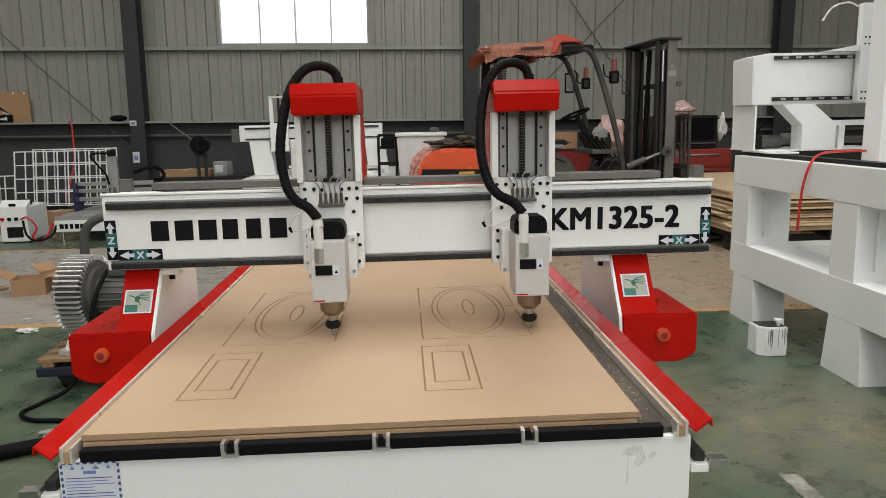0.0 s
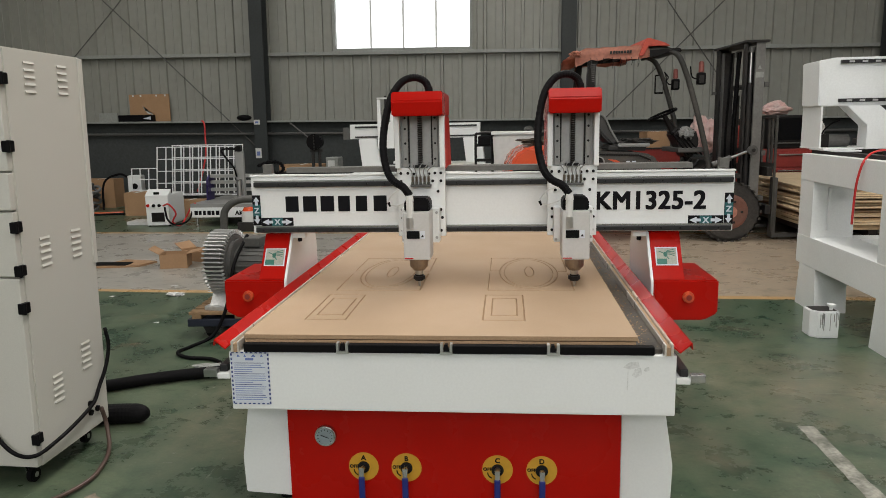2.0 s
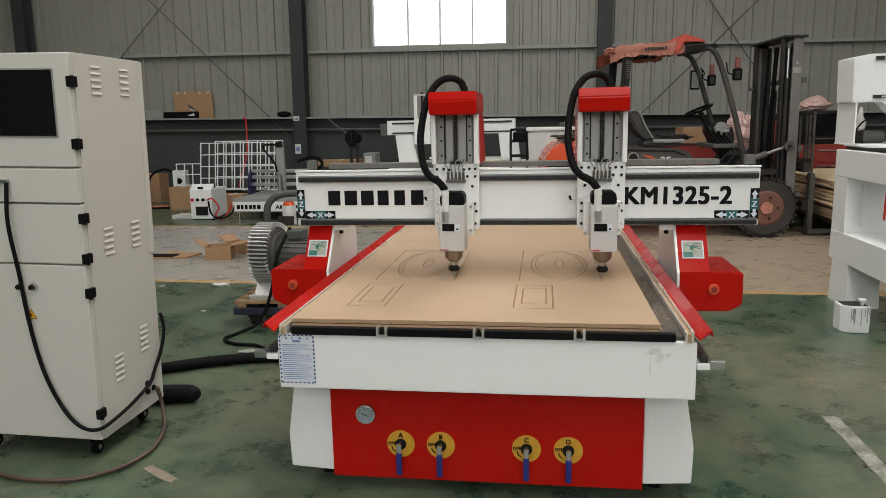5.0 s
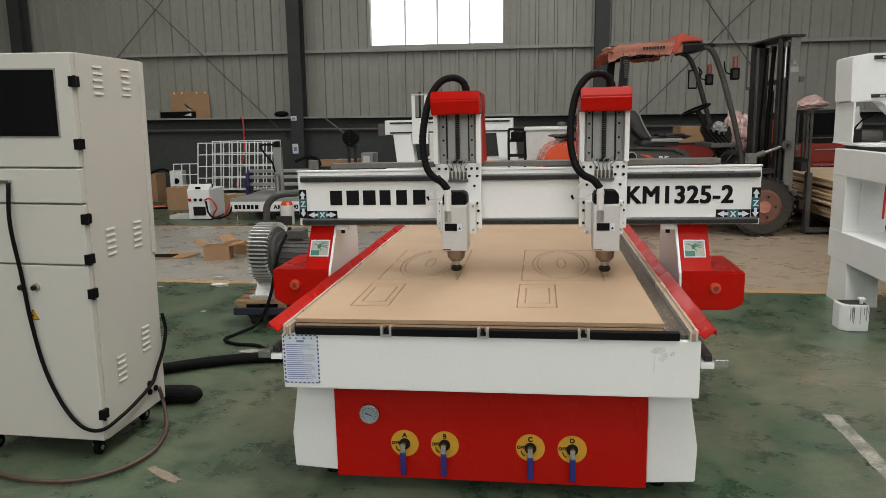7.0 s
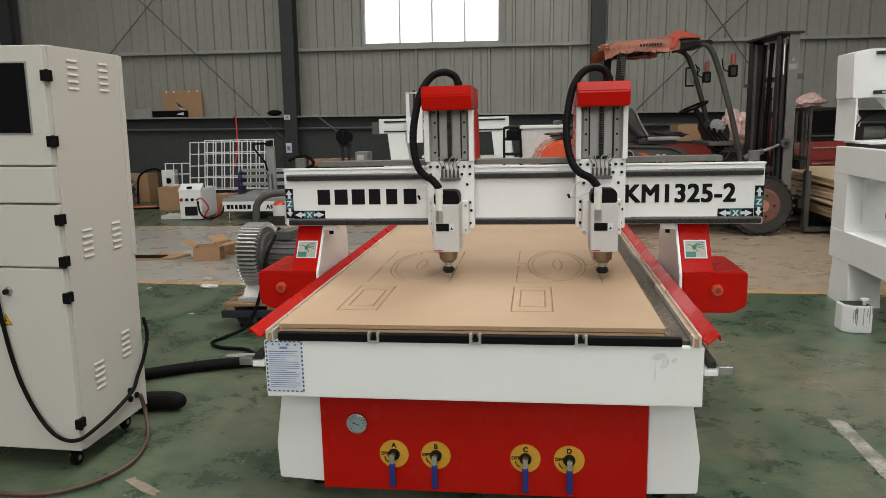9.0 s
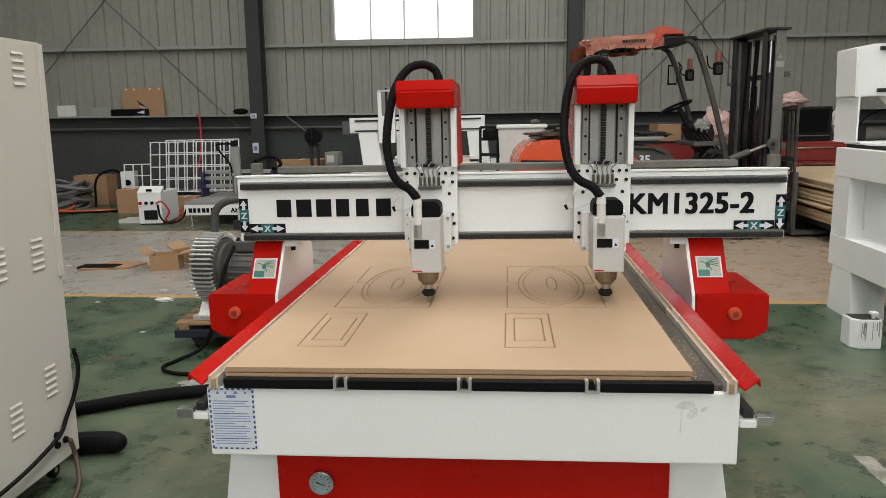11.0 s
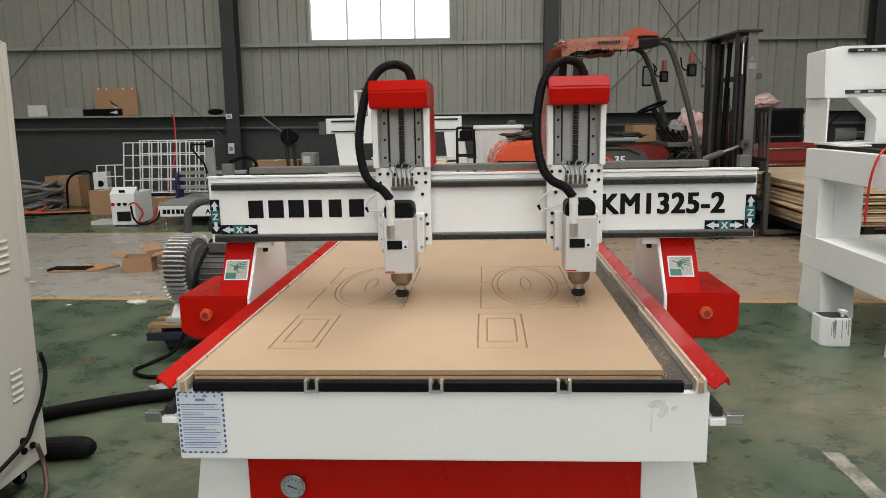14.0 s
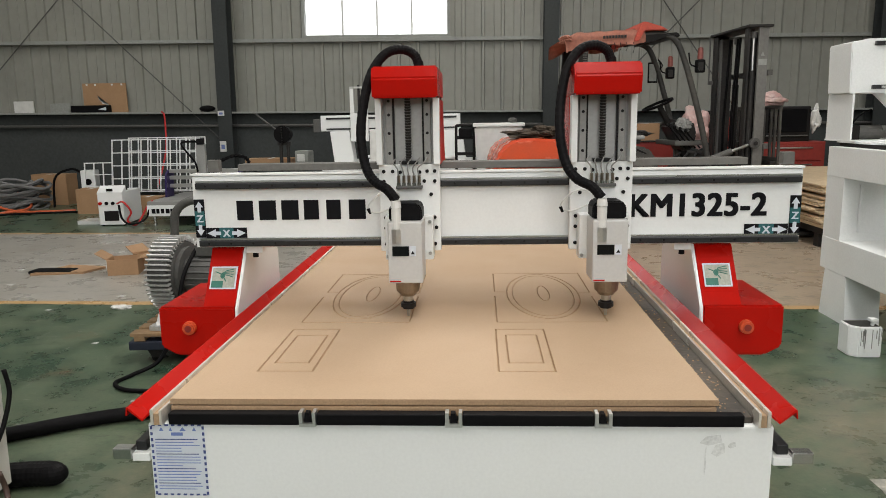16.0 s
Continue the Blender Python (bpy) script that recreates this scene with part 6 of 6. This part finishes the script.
leaning("panel_offcut", -8.10, -7.75, 0.20, PLASTIC_SHEET, "small pale panel propped on the wall ledge", "panel", 10.97)
leaning("panel_offcut", -7.45, -7.09, 0.16, GIRT, "small grey-pink panel propped on the wall ledge", "panel", 10.97)
tray = thing("black_tray", pose(-6.67, 10.9, on_ledge(-6.67) + 0.001), "black plastic tray on the wall ledge", "tray")
part("tray_body", box(-0.33, 0.33, -0.07, 0.06, 0, 0.12, 0.008), BLACK, tray)
part("label", prism([(0.15, 0.05), (0.30, 0.03), (0.30, 0.09)], "y", -0.073, -0.0705), PAPER, tray)
tagged(part("black_bundle", ball((-4.62, 10.9, on_ledge(-4.62) + 0.055), 0.14, 0.09, 0.055), BLACK), "dark cloth bundle on the wall ledge", "bundle")
for name, z, h in (("wall_sign", 1.455, 0.085), ("wall_switch", 0.90, 0.18)):
    sw = thing(name, pose(-4.31, 10.68, z), "small white plate fixed to the column", "plate")
    part("plate", box(-0.055, 0.055, -0.004, 0.012, -h / 2, h / 2, 0.004), PLASTIC_SHEET, sw)
    part("mark", box(-0.03, 0.03, -0.0065, -0.0045, -h / 4, h / 6), GREY_INK, sw)

fan = thing("pedestal_fan", pose(-2.66, 8.5, 0), "dark industrial pedestal fan without guard", "fan")
part("base", cyl((0, 0, 0), (0, 0, 0.04), 0.24, 0.20, 20), DARK, fan)
for dx in (-0.05, 0.05):
    part("pole", cyl((dx, 0, 0.0405), (dx, 0, 1.02), 0.024, seg=10), DARK, fan)
mo = part("motor", cyl((0, -0.10, 1.13), (0, 0.12, 1.13), 0.12, 0.10, 18, bevel=0.01), BLACK, fan)
for k in range(10):
    part("fin", box(-0.004, 0.004, -0.14, -0.101, 1.02 + k * 0.022, 1.032 + k * 0.022), DARK, mo)
part("arm", cyl((-0.06, 0, 1.16), (-0.38, -0.02, 1.42), 0.011, seg=8), MID, fan)
part("yoke", box(-0.09, 0.09, -0.03, 0.03, 0.98, 1.025), DARK, fan)

old = thing("white_router", pose(0, 0, 0), "white gantry router standing near the far wall", "router")
part("beam", box(-2.13, -0.20, 8.48, 8.66, 1.16, 1.375, 0.008), WHITE, old)
part("beam_rail", box(-2.05, -0.25, 8.462, 8.4795, 1.32, 1.345), RAIL_GREY, old)
part("beam_rail", box(-2.05, -0.25, 8.462, 8.4795, 1.18, 1.20), RAIL_GREY, old)
for x in (-2.0, -0.45):
    part("gantry_leg", prism([(x, 1.1595), (x + 0.27, 1.1595), (x + 0.33, 0.70), (x + 0.05, 0.70)], "y", 8.45, 8.72, 0.006), WHITE, old)
part("bed", box(-2.0, 0.0, 7.85, 9.9, 0.52, 0.6995, 0.01), WHITE, old)
for x in (-1.85, -0.25):
    for y in (8.0, 9.6):
        part("leg", box(x - 0.1, x + 0.1, y - 0.1, y + 0.1, 0, 0.5195, 0.006), WHITE, old)
part("z_plate", box(-1.70, -1.46, 8.39, 8.46, 1.02, 1.40, 0.004), WHITE, old)
for x in (-1.70, -1.51):
    part("z_rail", box(x, x + 0.05, 8.41, 8.46, 1.4005, 1.73, 0.003), WHITE, old)
part("z_screw", cyl((-1.58, 8.44, 1.4005), (-1.58, 8.44, 1.78), 0.016, seg=10), DARK, old)
part("z_cap", box(-1.70, -1.46, 8.40, 8.462, 1.7305, 1.755, 0.003), ALU, old)
part("drive_box", box(-2.24, -2.131, 8.5, 8.62, 1.15, 1.33, 0.006), MID, old)
stuff_on_bed = thing("board_pile", pose(-0.95, 8.5, 0.70), "pile of white and cream boards on the far router", "boards")
for k, (a, b, c) in enumerate(((-0.35, 0.75, 0.05), (-0.45, 0.55, 0.03), (-0.2, 0.7, 0.025), (-0.5, 0.25, 0.03))):
    z0 = (0.0, 0.0505, 0.081, 0.1065)[k]
    part("board", box(a, b, -0.45 + 0.05 * k, 0.3, z0, z0 + c, 0.003), (WHITE, PLY, PLASTIC_SHEET, WHITE)[k], stuff_on_bed)

roll = thing("wrapped_roll", pose(-1.02, 7.05, 0), "tall bundle wrapped in white plastic with grey ties", "wrapped bundle")
part("wrap", box(-0.20, 0.20, -0.16, 0.16, 0, 1.20, 0.03), PLASTIC_SHEET, roll)
part("tie", tube([(-0.04, -0.165, 1.19), (0.0, -0.17, 1.08), (0.03, -0.168, 0.94)], 0.010, 6, 5), CABLE_GREY, roll)
for dx in (-0.08, 0.03):
    part("knot", ball((dx, -0.05, 1.225), 0.05, 0.05, 0.025), CABLE_GREY, roll)

bin_w = thing("white_bin", pose(0.30, 7.75, 0), "tall white plastic bin with a lid", "bin")
part("tub", prism([(-0.24, 0.0), (0.24, 0.0), (0.30, 1.20), (-0.30, 1.20)], "y", -0.28, 0.28, 0.02), PLASTIC_SHEET, bin_w)
part("lid", box(-0.32, 0.32, -0.30, 0.30, 1.2005, 1.245, 0.012), WHITE, bin_w)
part("knob", ball((0.18, 0, 1.275), 0.06, 0.05, 0.035), MID, bin_w)
cart = thing("hand_truck", pose(-0.12, 7.6, 0), "black tubular hand truck standing upright", "hand truck")
part("frame_tube", tube([(-0.11, 0, 0.02), (-0.11, 0, 0.6), (-0.11, 0, 1.16), (-0.08, 0, 1.22), (0.08, 0, 1.22), (0.11, 0, 1.16), (0.11, 0, 0.6), (0.11, 0, 0.02)], 0.018, 8, 3), BLACK_PAINT, cart)
for z in (0.5, 0.85, 1.05):
    part("crossbar", box(-0.10, 0.10, -0.012, 0.012, z, z + 0.04), BLACK_PAINT, cart)
part("toe_plate", box(-0.16, 0.16, -0.25, 0.02, 0, 0.015), BLACK_PAINT, cart)
part("grip", box(-0.08, 0.09, -0.03, 0.03, 1.06, 1.19, 0.02), BLACK, cart)

red_cab = thing("tool_cabinet", pose(4.35, 8.6, 0, 0, 0, 0), "red steel tool cabinet with drawers", "tool cabinet")
part("body", box(-0.75, 0.27, -0.30, 0.30, 0.0, 0.93, 0.01), DULL_RED, red_cab)
for k in range(3):
    d = part("drawer", box(-0.70, 0.22, -0.315, -0.3005, 0.24 + k * 0.22, 0.445 + k * 0.22, 0.004), DULL_RED, red_cab)
    part("handle", box(-0.4, 0.1, -0.335, -0.3155, 0.40 + k * 0.22, 0.418 + k * 0.22, 0.003), STEEL, d)
mon = thing("black_monitor_case", pose(4.25, 8.55, 0.9305), "black steel equipment case on a red cabinet", "equipment case")
part("case", box(-0.44, 0.17, -0.22, 0.22, 0, 0.46, 0.02), BLACK_PAINT, mon)
part("bezel", box(-0.38, 0.12, -0.226, -0.2205, 0.12, 0.42, 0.002), SCREEN, mon)
part("tray", box(-0.40, 0.14, -0.25, -0.2205, 0.07, 0.085, 0.003), MID, mon)
tagged(part("pink_bundle", crumple((3.96, 8.53, 1.460), 0.20, 0.15, 0.11, 2, 0.45), PINK, smooth=True), "pink plastic-wrapped bundle on the black case", "bundle")
tagged(part("plastic_bag", crumple((4.52, 8.44, 1.20), 0.075, 0.07, 0.17, 4, 0.6), PLASTIC_SHEET, smooth=True), "white plastic bag hanging by the black case", "bag")
red2 = thing("red_cabinet", pose(2.2, 9.2, 0), "long low red steel cabinet", "cabinet")
part("body", box(-1.3, 0.6, -0.3, 0.3, 0, 0.93, 0.01), DULL_RED, red2)
part("top", box(-1.32, 0.62, -0.32, 0.32, 0.9305, 0.95, 0.004), DARK, red2)
carton(2.42, 9.13, 0.951, 0.36, 0.30, 0.23, 12, "brown carton on the long red cabinet")
red3 = thing("red_canister", pose(3.28, 8.3, 0), "tall red steel canister", "canister")
part("body", box(-0.10, 0.12, -0.12, 0.12, 0, 1.26, 0.02), DULL_RED, red3)
bm = crumple((2.95, 8.4, 1.08), 0.20, 0.18, 0.30, 6, 0.45)
tagged(part("plastic_film", bm, PINK, smooth=True), "crumpled pink and white plastic film heap", "film")
stand = thing("side_table", pose(2.95, 8.4, 0), "dark steel table under plastic film", "table")
part("tabletop", box(-0.2, 0.2, -0.25, 0.25, 0.78, 0.82, 0.004), DARK, stand)
for x in (-0.17, 0.17):
    for y in (-0.22, 0.22):
        part("leg", box(x - 0.02, x + 0.02, y - 0.02, y + 0.02, 0, 0.7795), DARK, stand)
crate = carton(-3.12, 9.4, 0.66, 0.70, 0.4, 0.09, 3, "low brown cardboard tray on a bench")
bench = thing("work_bench", pose(-2.75, 9.4, 0), "dark steel bench near the far wall", "bench")
part("benchtop", box(-0.75, 0.85, -0.3, 0.3, 0.62, 0.659, 0.004), DARK, bench)
for x in (-0.7, 0.8):
    for y in (-0.26, 0.26):
        part("leg", box(x - 0.025, x + 0.025, y - 0.025, y + 0.025, 0, 0.6195), DARK, bench)
wb = thing("white_pack", pose(-2.58, 9.3, 0.6595, 0, 0, -12), "white wrapped packet on the bench", "packet")
part("pack", box(-0.11, 0.11, -0.1, 0.1, 0, 0.21, 0.02), GIRT, wb)
part("window", box(-0.07, 0.05, -0.104, -0.1005, 0.05, 0.16, 0.003), PLASTIC_SHEET, wb)
gray = thing("grey_bench", pose(5.6, 8.3, 0), "grey steel bench with papers by the wall", "bench")
part("benchtop", box(-0.5, 1.8, -0.4, 0.4, 0.98, 1.05, 0.006), MID, gray)
part("front", box(-0.45, 1.75, -0.38, 0.38, 0.0, 0.9795, 0.006), DARK, gray)
tagged(part("paper_pile", box(5.35, 5.95, 8.1, 8.4, 1.051, 1.12, 0.006), GIRT), "grey stack of sheets on the bench", "papers")
